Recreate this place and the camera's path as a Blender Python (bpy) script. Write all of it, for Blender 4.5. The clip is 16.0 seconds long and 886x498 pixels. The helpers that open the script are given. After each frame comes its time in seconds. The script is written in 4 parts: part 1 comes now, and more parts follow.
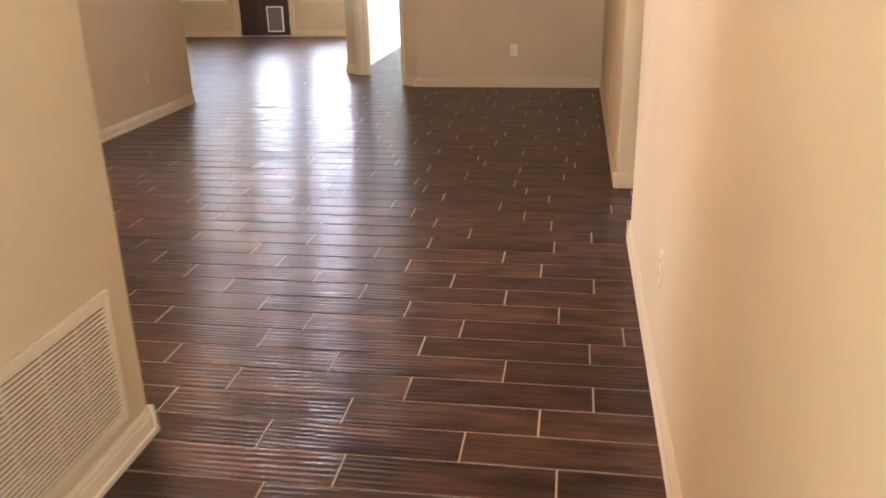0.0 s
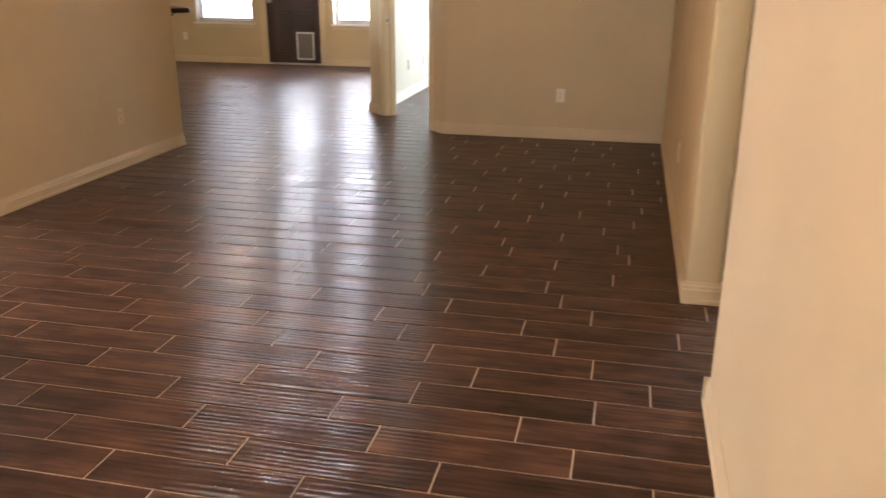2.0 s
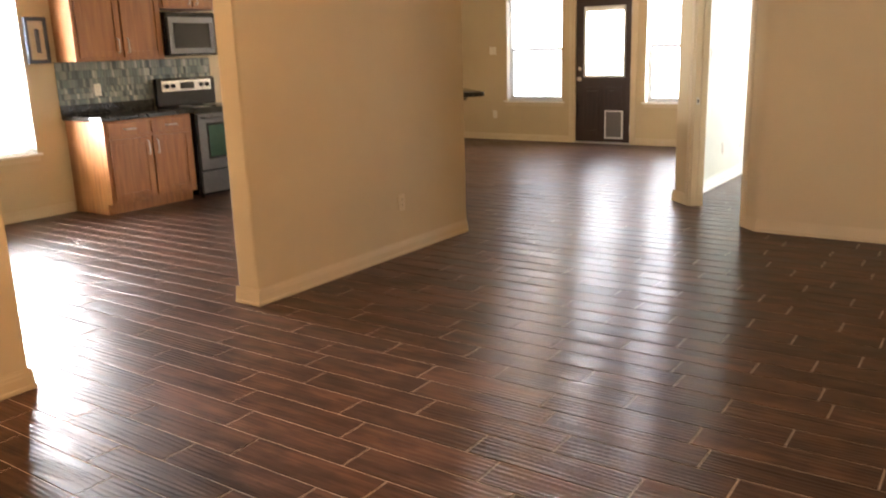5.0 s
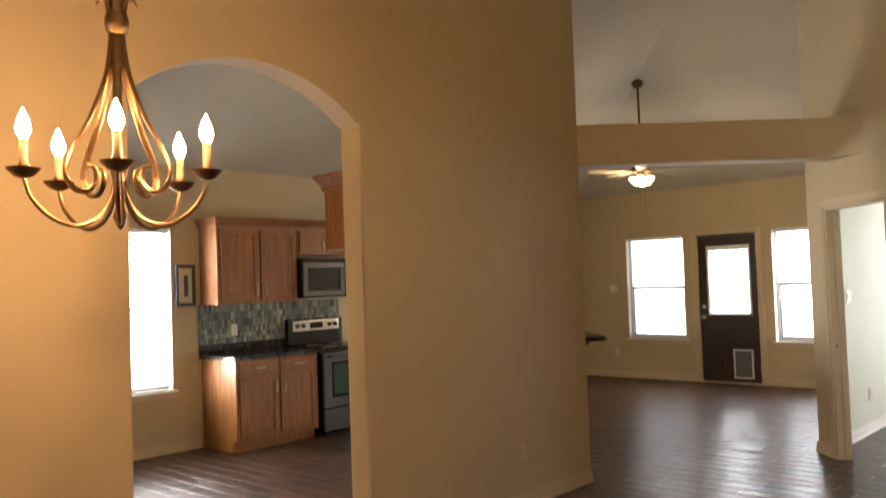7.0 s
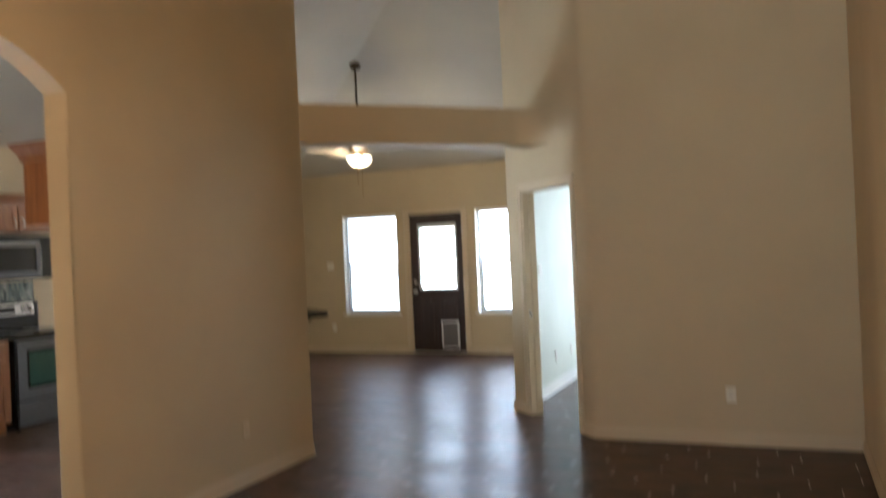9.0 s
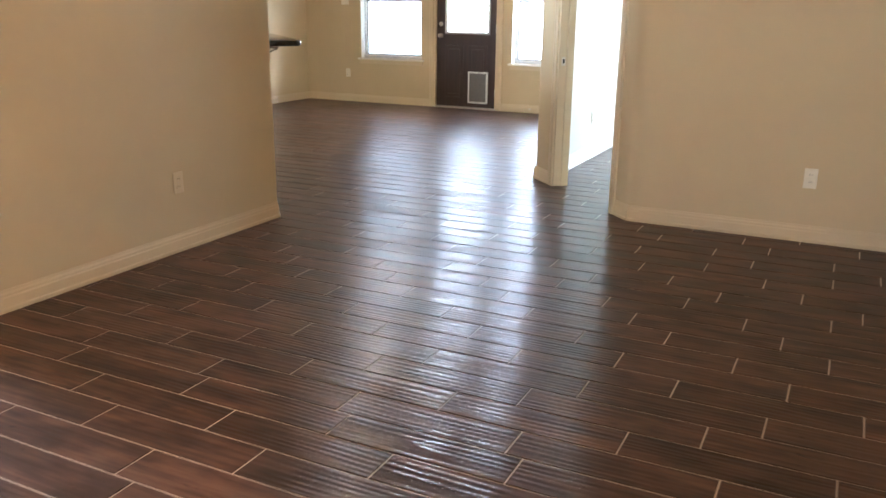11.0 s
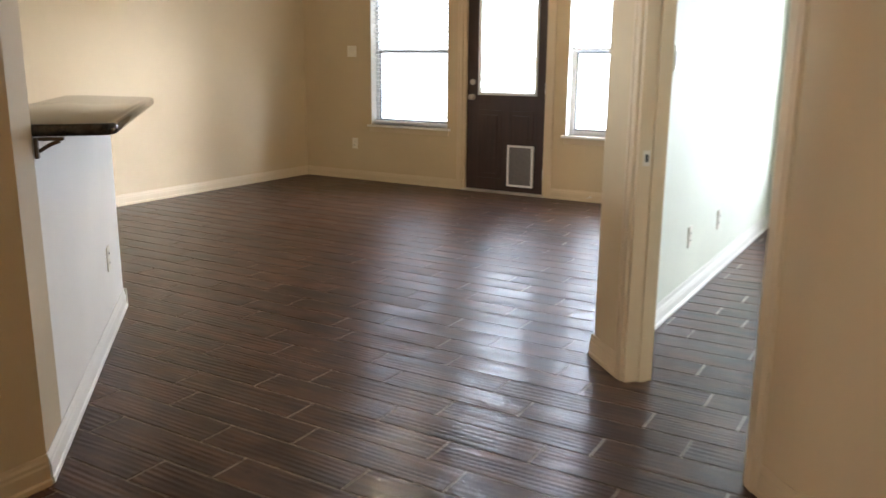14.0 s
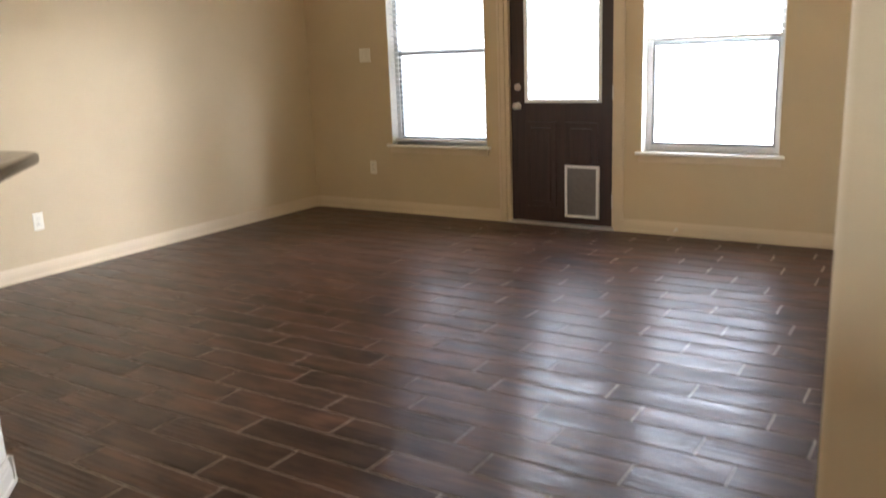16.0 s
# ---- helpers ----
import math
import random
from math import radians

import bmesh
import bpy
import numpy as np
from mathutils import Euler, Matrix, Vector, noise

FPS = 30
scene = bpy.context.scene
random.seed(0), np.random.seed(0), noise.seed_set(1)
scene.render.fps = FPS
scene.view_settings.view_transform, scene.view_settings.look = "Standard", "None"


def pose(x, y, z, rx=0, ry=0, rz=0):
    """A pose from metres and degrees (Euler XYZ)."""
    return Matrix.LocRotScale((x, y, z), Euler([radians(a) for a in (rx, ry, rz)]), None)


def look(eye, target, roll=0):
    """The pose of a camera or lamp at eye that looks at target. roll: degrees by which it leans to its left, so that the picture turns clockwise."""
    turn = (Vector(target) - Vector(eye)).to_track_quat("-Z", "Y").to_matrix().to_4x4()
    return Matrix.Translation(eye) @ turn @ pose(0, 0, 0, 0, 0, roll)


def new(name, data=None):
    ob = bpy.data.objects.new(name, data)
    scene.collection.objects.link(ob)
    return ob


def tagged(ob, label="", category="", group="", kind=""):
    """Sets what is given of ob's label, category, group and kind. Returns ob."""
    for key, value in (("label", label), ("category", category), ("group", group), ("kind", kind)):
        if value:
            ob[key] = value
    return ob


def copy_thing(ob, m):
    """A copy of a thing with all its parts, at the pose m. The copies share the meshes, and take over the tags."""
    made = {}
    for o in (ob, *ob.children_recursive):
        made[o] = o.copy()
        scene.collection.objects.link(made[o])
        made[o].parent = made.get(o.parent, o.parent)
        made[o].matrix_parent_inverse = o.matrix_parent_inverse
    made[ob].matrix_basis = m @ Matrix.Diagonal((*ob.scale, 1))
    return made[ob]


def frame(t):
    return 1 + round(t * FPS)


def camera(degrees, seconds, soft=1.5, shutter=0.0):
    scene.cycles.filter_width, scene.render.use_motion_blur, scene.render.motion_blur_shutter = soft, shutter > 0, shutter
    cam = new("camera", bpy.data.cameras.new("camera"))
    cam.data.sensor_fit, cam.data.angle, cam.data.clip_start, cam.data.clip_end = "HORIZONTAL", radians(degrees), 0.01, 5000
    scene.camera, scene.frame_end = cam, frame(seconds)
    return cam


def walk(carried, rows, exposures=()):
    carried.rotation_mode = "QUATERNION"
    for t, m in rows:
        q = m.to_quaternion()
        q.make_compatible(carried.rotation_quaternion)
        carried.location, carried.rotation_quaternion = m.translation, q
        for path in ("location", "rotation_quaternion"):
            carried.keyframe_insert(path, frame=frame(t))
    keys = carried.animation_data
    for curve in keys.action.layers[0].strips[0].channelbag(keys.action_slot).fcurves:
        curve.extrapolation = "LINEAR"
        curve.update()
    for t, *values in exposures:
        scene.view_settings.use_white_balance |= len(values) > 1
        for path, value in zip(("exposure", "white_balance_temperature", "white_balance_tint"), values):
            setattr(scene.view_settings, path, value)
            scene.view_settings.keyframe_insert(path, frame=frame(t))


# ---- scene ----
cam = camera(56.8, 16.0, soft=1.5, shutter=0.5)
PATH = [
    (0, (5.433, -13.198, 1.41), (5.132, -11.35, 0.706), -1.3),
    (0.5, (5.422, -12.84, 1.405), (5.177, -10.994, 0.675), 0.1),
    (1, (5.352, -12.503, 1.373), (5.131, -10.644, 0.668), -1.5),
    (1.5, (5.307, -12.181, 1.391), (5.073, -10.302, 0.746), -1.5),
    (2, (5.4, -11.86, 1.393), (4.985, -10.014, 0.744), 0.2),
    (2.5, (5.377, -11.59, 1.375), (4.879, -9.782, 0.681), -0.8),
    (3, (5.336, -11.401, 1.382), (4.903, -9.579, 0.68), -0.9),
    (3.5, (5.385, -11.22, 1.409), (4.683, -9.487, 0.699), 3.2),
    (4, (5.374, -11.155, 1.417), (4.48, -9.488, 0.767), 1.0),
    (4.1, (5.352, -11.144, 1.415), (4.436, -9.485, 0.775), 0.5),
    (6.3, (5.301, -11.109, 1.499), (3.993, -9.6, 1.377), -1.6),
    (6.5, (5.293, -11.1, 1.515), (3.97, -9.601, 1.447), -1.6),
    (7, (5.28, -11.09, 1.545), (3.926, -9.62, 1.626), -2.0),
    (7.5, (5.304, -11.112, 1.575), (3.987, -9.63, 1.836), -1.8),
    (8, (5.277, -11.203, 1.591), (4.143, -9.615, 2.031), -1.1),
    (8.5, (5.262, -11.262, 1.592), (4.325, -9.538, 1.983), -1.8),
    (9, (5.272, -11.195, 1.534), (4.494, -9.353, 1.536), -2.5),
    (9.5, (5.25, -10.978, 1.469), (4.476, -9.154, 1.193), -1.5),
    (9.7, (5.246, -10.844, 1.436), (4.454, -9.037, 1.11), -0.9),
    (11.8, (4.731, -9.165, 1.267), (3.897, -7.47, 0.609), 0.5),
    (12, (4.668, -9.002, 1.29), (3.886, -7.282, 0.635), -0.9),
    (12.5, (4.557, -8.523, 1.308), (3.746, -6.823, 0.638), 1.0),
    (13, (4.361, -8.05, 1.305), (3.511, -6.347, 0.691), -0.9),
    (13.5, (4.207, -7.6, 1.315), (3.346, -5.874, 0.786), -1.3),
    (14, (4.032, -7.121, 1.278), (3.029, -5.451, 0.827), 0.5),
    (14.5, (3.732, -6.74, 1.296), (2.704, -5.098, 0.8), 0.1),
    (15, (3.541, -6.335, 1.287), (2.508, -4.716, 0.73), 1.4),
    (15.5, (3.285, -6.009, 1.283), (2.256, -4.384, 0.734), -1.0),
    (16, (3.06, -5.736, 1.328), (2.0, -4.104, 0.868), -2.2),
]
EXPOSURES = [
    (0.0, 1.55, 6000, 18), (1.0, 1.68, 6100, 17), (2.0, 1.28, 6350, 16), (3.0, 1.32, 6150, 15), (3.5, 1.66, 6600, 16), (4.2, 1.72, 6750, 16), (6.3, 0.6, 6600, 12), (7.0, 0.55, 6750, 12), (8.0, 0.2, 6200, 8), (8.5, 0.3, 5800, 7),
    (9.0, 0.7, 5400, 7), (9.5, 1.02, 5200, 7), (9.7, 1.07, 5200, 7), (11.8, 2.0, 5500, 8), (13.0, 1.85, 5600, 9), (14.0, 1.1, 5850, 10), (15.0, 0.85, 5750, 10), (16.0, 1.0, 5900, 11)]
walk(cam, [(t, look(eye, target, roll)) for t, eye, target, roll in PATH], EXPOSURES)

# ---- world and light ----
world = bpy.data.worlds.new("sky")
world.use_nodes = True
scene.world = world
sky = world.node_tree.nodes.new("ShaderNodeTexSky")
sky.sky_type, sky.sun_disc = "NISHITA", False
sky.sun_elevation, sky.sun_rotation = radians(50), radians(150)
world.node_tree.nodes["Background"].inputs["Strength"].default_value = 0.12
world.node_tree.links.new(sky.outputs["Color"], world.node_tree.nodes["Background"].inputs["Color"])

sun = new("sun", bpy.data.lights.new("sun", "SUN"))
sun.data.energy, sun.data.angle, sun.data.color = 2.5, radians(0.6), (1.0, 0.95, 0.88)
sun.matrix_world = look((-3, -14, 14), (0, -4, 0))


def area_light(name, centre, target, wide, high, watts, tint=(0.93, 0.97, 1.0)):
    """Daylight as an area lamp: in a window's opening, or added as fill."""
    lamp = new(name, bpy.data.lights.new(name, "AREA"))
    lamp.data.shape, lamp.data.size, lamp.data.size_y = "RECTANGLE", wide, high
    lamp.data.energy, lamp.data.color = watts, tint
    lamp.matrix_world = look(centre, target)
    return lamp


def bulb_light(name, place, watts, radius, tint):
    lamp = new(name, bpy.data.lights.new(name, "POINT"))
    lamp.data.energy, lamp.data.shadow_soft_size, lamp.data.color = watts, radius, tint
    lamp.location = place
    return lamp


DAY = 1.0
SOUTH_FACE = -14.9
CANDLE_WATTS, FAN_WATTS = 9.5, 30.0
# Added fill from an unseen front opening, set eastward to brighten the entry's west wall.
area_light("daylight_front_door", (5.17, SOUTH_FACE - 0.1, 1.2), (5.17, 0, 1.2), 0.8, 1.9, 28 * DAY)
# Second added lamp there, tipped up to lift the high foyer walls.
area_light("daylight_front_ground", (5.17, SOUTH_FACE - 0.06, 0.9), (5.17, SOUTH_FACE + 1.2, 2.6), 0.8, 1.2, 70 * DAY, (0.98, 1.0, 0.86)).data.spread = radians(125)
# Added hallway fill through an invented opening; no window is known here.
area_light("daylight_hallway_window", (7.03, -6.4, 1.5), (5, -6.4, 1.2), 0.9, 1.4, 50 * DAY)
# Weak added fill for the dining room, in a made-up south opening.
area_light("daylight_dining_window", (2.95, -12.97, 1.4), (2.95, 0, 1.0), 1.5, 1.5, 10 * DAY)
area_light("daylight_west_window", (-0.675, 0.175, 1.36), (-0.675, -3, 1.1), 1.2, 1.6, 19 * DAY, (0.93, 0.95, 1.0))
area_light("daylight_east_window", (1.535, 0.175, 1.36), (1.535, -3, 1.1), 1.2, 1.6, 44 * DAY, (0.93, 0.95, 1.0))
# Added lamp outside the east window, narrowed to throw a bright patch westward.
area_light("daylight_east_sky", (2.4, 0.5, 1.72), (-2.04, -2.6, 0.05), 0.7, 0.7, 27 * DAY, (0.95, 0.96, 1.0)).data.spread = radians(42)
area_light("daylight_door_glass", (0.44, 0.13, 1.43), (1.2, -3, 1.3), 0.6, 0.93, 8.5 * DAY).data.spread = radians(120)
area_light("daylight_kitchen_window", (-2.20, -7.49, 1.38), (1, -7.49, 1.1), 0.85, 1.48, 175 * DAY)
for bedroom_x in (3.74, 5.3):
    area_light("daylight_bedroom_window", (bedroom_x, -0.17, 1.34), (bedroom_x, -3, 1.1), 0.92, 1.5, 40 * DAY)


# ---- materials ----
def nodes_of(name):
    m = bpy.data.materials.new(name)
    m.use_nodes = True
    t = m.node_tree
    return m, t, t.nodes["Principled BSDF"]


def add(t, kind, **values):
    n = t.nodes.new(kind)
    for key, value in values.items():
        n.inputs[key].default_value = value
    return n


def ramp(t, fac, *stops):
    r = t.nodes.new("ShaderNodeValToRGB")
    while len(r.color_ramp.elements) < len(stops):
        r.color_ramp.elements.new(0.5)
    for e, (p, c) in zip(r.color_ramp.elements, stops):
        e.position, e.color = p, (*c, 1)
    t.links.new(fac, r.inputs["Fac"])
    return r.outputs["Color"]


def scaled_position(t, scale):
    g = t.nodes.new("ShaderNodeNewGeometry")
    v = t.nodes.new("ShaderNodeVectorMath")
    v.operation = "MULTIPLY"
    v.inputs[1].default_value = scale
    t.links.new(g.outputs["Position"], v.inputs[0])
    return v.outputs[0]


def bumped(t, b, height, strength, distance):
    n = add(t, "ShaderNodeBump", Strength=strength, Distance=distance)
    t.links.new(height, n.inputs["Height"])
    t.links.new(n.outputs["Normal"], b.inputs["Normal"])


def paint(name, colour, rough=0.75, peel=0.25, dirt=0.06):
    """Rolled wall paint: orange-peel relief and faint uneven tone."""
    m, t, b = nodes_of(name)
    big = add(t, "ShaderNodeTexNoise", Scale=1.0, Detail=4.0)
    t.links.new(scaled_position(t, (1.3, 1.3, 1.3)), big.inputs["Vector"])
    low = tuple(c * (1 - dirt) for c in colour)
    high = tuple(min(1, c * (1 + dirt)) for c in colour)
    t.links.new(ramp(t, big.outputs["Fac"], (0.3, low), (0.7, high)), b.inputs["Base Color"])
    b.inputs["Roughness"].default_value = rough
    fine = add(t, "ShaderNodeTexNoise", Scale=140.0, Detail=2.0)
    t.links.new(scaled_position(t, (1, 1, 1)), fine.inputs["Vector"])
    bumped(t, b, fine.outputs["Fac"], peel, 0.002)
    return m


def plain(name, colour, rough=0.4, metal=0.0, grime=0.08):
    m, t, b = nodes_of(name)
    n = add(t, "ShaderNodeTexNoise", Scale=30.0, Detail=3.0)
    t.links.new(scaled_position(t, (1, 1, 1)), n.inputs["Vector"])
    t.links.new(ramp(t, n.outputs["Fac"], (0.3, tuple(c * (1 - grime) for c in colour)), (0.7, tuple(min(1, c * (1 + grime)) for c in colour))), b.inputs["Base Color"])
    b.inputs["Roughness"].default_value, b.inputs["Metallic"].default_value = rough, metal
    return m


def wood(name, dark, light, along, rough=0.38, grain=1.0):
    """Stained wood with grain that runs along one axis: 0, 1 or 2."""
    m, t, b = nodes_of(name)
    scale = [26.0 * grain] * 3
    scale[along] = 1.6
    n = add(t, "ShaderNodeTexNoise", Scale=1.0, Detail=6.0, Roughness=0.65, Distortion=0.6)
    t.links.new(scaled_position(t, scale), n.inputs["Vector"])
    t.links.new(ramp(t, n.outputs["Fac"], (0.28, dark), (0.5, tuple((a + c) / 2 for a, c in zip(dark, light))), (0.72, light)), b.inputs["Base Color"])
    b.inputs["Roughness"].default_value = rough
    bumped(t, b, n.outputs["Fac"], 0.12, 0.002)
    return m


def glow(name, colour, strength):
    m, t, b = nodes_of(name)
    b.inputs["Base Color"].default_value = (*colour, 1)
    b.inputs["Emission Color"].default_value = (*colour, 1)
    b.inputs["Emission Strength"].default_value = strength
    return m


def clear_glass(name, tint=(1, 1, 1)):
    m, t, b = nodes_of(name)
    b.inputs["Base Color"].default_value = (*tint, 1)
    b.inputs["Transmission Weight"].default_value = 1.0
    b.inputs["Roughness"].default_value = 0.0
    b.inputs["IOR"].default_value = 1.45
    return m


def plank_tile():
    """Dark wood-look porcelain: streaks along x, each tile its own tone, a hand-scraped ripple in the glaze."""
    m, t, b = nodes_of("wood_look_tile")
    info, geo = t.nodes.new("ShaderNodeObjectInfo"), t.nodes.new("ShaderNodeNewGeometry")
    one = t.nodes.new("ShaderNodeMath")
    one.operation = "ADD"
    t.links.new(info.outputs["Random"], one.inputs[0])
    t.links.new(geo.outputs["Random Per Island"], one.inputs[1])
    frac = t.nodes.new("ShaderNodeMath")
    frac.operation = "FRACT"
    t.links.new(one.outputs[0], frac.inputs[0])
    shift = t.nodes.new("ShaderNodeCombineXYZ")
    far = t.nodes.new("ShaderNodeMath")
    far.operation = "MULTIPLY"
    far.inputs[1].default_value = 37.0
    t.links.new(frac.outputs[0], far.inputs[0])
    t.links.new(far.outputs[0], shift.inputs["X"])
    t.links.new(far.outputs[0], shift.inputs["Z"])

    def streaks(scale, **values):
        v = t.nodes.new("ShaderNodeVectorMath")
        v.operation = "ADD"
        t.links.new(scaled_position(t, scale), v.inputs[0])
        t.links.new(shift.outputs[0], v.inputs[1])
        n = add(t, "ShaderNodeTexNoise", Scale=1.0, **values)
        t.links.new(v.outputs[0], n.inputs["Vector"])
        return n.outputs["Fac"]

    grain = streaks((3.0, 55.0, 1.0), Detail=5.0, Roughness=0.6, Distortion=0.4)
    patch = streaks((1.7, 13.0, 1.0), Detail=2.0, Roughness=0.45)
    tone = ramp(t, grain, (0.25, (0.039, 0.0220, 0.0160)), (0.5, (0.072, 0.0408, 0.0298)), (0.8, (0.121, 0.071, 0.052)))
    mix = t.nodes.new("ShaderNodeMix")
    mix.data_type, mix.blend_type = "RGBA", "MULTIPLY"
    mix.inputs[0].default_value = 0.85
    t.links.new(tone, mix.inputs[6])
    t.links.new(ramp(t, patch, (0.22, (0.50, 0.48, 0.48)), (0.78, (1.42, 1.30, 1.22))), mix.inputs[7])
    each = t.nodes.new("ShaderNodeMix")
    each.data_type, each.blend_type = "RGBA", "MULTIPLY"
    each.inputs[0].default_value = 1.0
    t.links.new(mix.outputs[2], each.inputs[6])
    t.links.new(ramp(t, frac.outputs[0], (0.0, (0.80, 0.78, 0.78)), (1.0, (1.22, 1.18, 1.15))), each.inputs[7])
    # Dark smudges a hand wide, and small knots.
    worn = each.outputs[2]
    for scale, low, high, dark in (((5.0, 12.0, 1.0), 0.36, 0.60, 0.55), ((13.0, 30.0, 1.0), 0.24, 0.31, 0.5)):
        spot = t.nodes.new("ShaderNodeMix")
        spot.data_type, spot.blend_type = "RGBA", "MULTIPLY"
        spot.inputs[0].default_value = 1.0
        t.links.new(worn, spot.inputs[6])
        t.links.new(ramp(t, streaks(scale, Detail=2.0, Roughness=0.5), (low, (dark, dark, dark * 1.04)), (high, (1.0, 1.0, 1.0))), spot.inputs[7])
        worn = spot.outputs[2]
    t.links.new(worn, b.inputs["Base Color"])
    gloss = ramp(t, patch, (0.3, (0.36, 0.36, 0.36)), (0.7, (0.46, 0.46, 0.46)))
    t.links.new(gloss, b.inputs["Roughness"])
    ripple = streaks((2.2, 78.0, 1.0), Detail=2.0, Roughness=0.5)
    # Low waves scraped along each tile, about nine to a row, that wander and fade.
    wander = streaks((0.9, 5.0, 1.0), Detail=1.0, Roughness=0.4)
    fade = ramp(t, streaks((2.6, 13.0, 3.0), Detail=1.0, Roughness=0.4), (0.36, (0.06, 0.06, 0.06)), (0.62, (1.0, 1.0, 1.0)))

    def math_node(operation, a, b):
        n = t.nodes.new("ShaderNodeMath")
        n.operation = operation
        for socket, value in zip(n.inputs, (a, b)):
            if isinstance(value, (int, float)):
                socket.default_value = value
            elif value is not None:
                t.links.new(value, socket)
        return n.outputs[0]

    along = t.nodes.new("ShaderNodeSeparateXYZ")
    t.links.new(scaled_position(t, (1.0, 2 * math.pi / 0.0245, 1.0)), along.inputs[0])
    wave = math_node("SINE", math_node("ADD", along.outputs["Y"], math_node("MULTIPLY", wander, 20.0)), None)
    relief = math_node("ADD", math_node("MULTIPLY", ripple, 0.40), math_node("MULTIPLY", math_node("MULTIPLY", wave, fade), 0.19))
    bumped(t, b, relief, 1.0, 0.0016)
    glaze = add(t, "ShaderNodeBump", Strength=1.0, Distance=0.0085)
    t.links.new(relief, glaze.inputs["Height"])
    t.links.new(glaze.outputs["Normal"], b.inputs["Coat Normal"])
    b.inputs["Specular IOR Level"].default_value = 0.06
    b.inputs["Coat Weight"].default_value, b.inputs["Coat Roughness"].default_value, b.inputs["Coat IOR"].default_value = 0.58, 0.15, 1.26
    return m


WALL = paint("tan_wall_paint", (0.53, 0.428, 0.272))
BEDROOM_WALL = paint("pale_green_white_paint", (0.72, 0.74, 0.64))
HALF_WALL = paint("off_white_paint", (0.80, 0.78, 0.73))
CEILING = paint("ceiling_paint", (0.50, 0.465, 0.395), 0.9, 0.5)
TRIM = paint("cream_trim_paint", (0.585, 0.48, 0.325), 0.45, 0.05)
TAN_TRIM = paint("tan_trim_paint", (0.545, 0.44, 0.285), 0.5, 0.05)
WHITE_TRIM = paint("white_trim_paint", (0.82, 0.80, 0.74), 0.4, 0.05)
TILE = plank_tile()
GROUT = paint("tan_grout", (0.40, 0.315, 0.25), 0.5, 0.3, 0.35)
SLAB = plain("concrete", (0.3, 0.3, 0.29), 0.9, 0, 0.2)
GRASS = plain("lawn", (0.07, 0.11, 0.04), 0.95, 0, 0.4)
RAIL = plain("grey_vinyl_rail", (0.30, 0.315, 0.31), 0.4, 0, 0.05)
VINYL = plain("white_vinyl", (0.72, 0.73, 0.72), 0.35, 0, 0.03)
SLAT = plain("white_blind_slat", (0.85, 0.85, 0.83), 0.45, 0, 0.03)
PLATE = plain("white_plastic", (0.74, 0.70, 0.60), 0.35, 0, 0.04)
TAN_PLATE = plain("tan_plastic", (0.60, 0.50, 0.34), 0.4, 0, 0.04)
# Near-black, for unlit openings; also the bed under the mosaic.
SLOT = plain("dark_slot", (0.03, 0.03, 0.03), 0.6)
MAHOGANY = wood("dark_mahogany_stain", (0.016, 0.007, 0.005), (0.040, 0.017, 0.013), 2, 0.42)
OAK = wood("honey_oak", (0.17, 0.062, 0.019), (0.37, 0.155, 0.05), 2, 0.35)
OAK_CROWN = wood("honey_oak_crown", (0.17, 0.064, 0.021), (0.33, 0.14, 0.05), 1, 0.35)
NICKEL = plain("brushed_nickel", (0.62, 0.58, 0.52), 0.28, 1.0, 0.06)
STEEL = plain("stainless_steel", (0.14, 0.134, 0.125), 0.38, 1.0, 0.08)
BLACK = plain("black_enamel", (0.012, 0.012, 0.013), 0.2)
FLAP = plain("smoky_vinyl_flap", (0.13, 0.12, 0.12), 0.4)
BRONZE = plain("antique_brass", (0.31, 0.195, 0.10), 0.30, 1.0, 0.2)
GRANITE = plain("black_granite", (0.020, 0.019, 0.017), 0.09, 0, 0.6)
GLASS = clear_glass("window_glass")
OVEN_GLASS = plain("dark_oven_glass", (0.03, 0.075, 0.055), 0.06)
CANDLE = plain("antique_brass_sleeve", (0.30, 0.20, 0.11), 0.45, 0.3)
FLAME = glow("lit_bulb", (1.0, 0.74, 0.40), 45.0)
DARK_BRONZE = plain("dark_bronze", (0.10, 0.075, 0.05), 0.4, 0.8, 0.15)
SHADE = glow("lit_frosted_shade", (1.0, 0.80, 0.50), 7.0)
BLADE = wood("pale_fan_blade", (0.42, 0.34, 0.22), (0.62, 0.53, 0.38), 0, 0.4)
NAVY = plain("slate_blue_frame", (0.05, 0.07, 0.11), 0.4)
MAT_CARD = plain("cream_card", (0.62, 0.55, 0.44), 0.8)


# ---- shaping ----
def put_box(bm, x0, x1, y0, y1, z0, z1, bevel=0.0, seg=2):
    vs = [bm.verts.new(p) for p in ((x0, y0, z0), (x1, y0, z0), (x1, y1, z0), (x0, y1, z0), (x0, y0, z1), (x1, y0, z1), (x1, y1, z1), (x0, y1, z1))]
    fs = [bm.faces.new([vs[i] for i in f]) for f in ((3, 2, 1, 0), (4, 5, 6, 7), (0, 1, 5, 4), (1, 2, 6, 5), (2, 3, 7, 6), (3, 0, 4, 7))]
    if bevel:
        es = list({e for f in fs for e in f.edges})
        bmesh.ops.bevel(bm, geom=es, offset=bevel, segments=seg, profile=0.6, affect="EDGES")
    return bm


def box(*a, **k):
    return put_box(bmesh.new(), *a, **k)


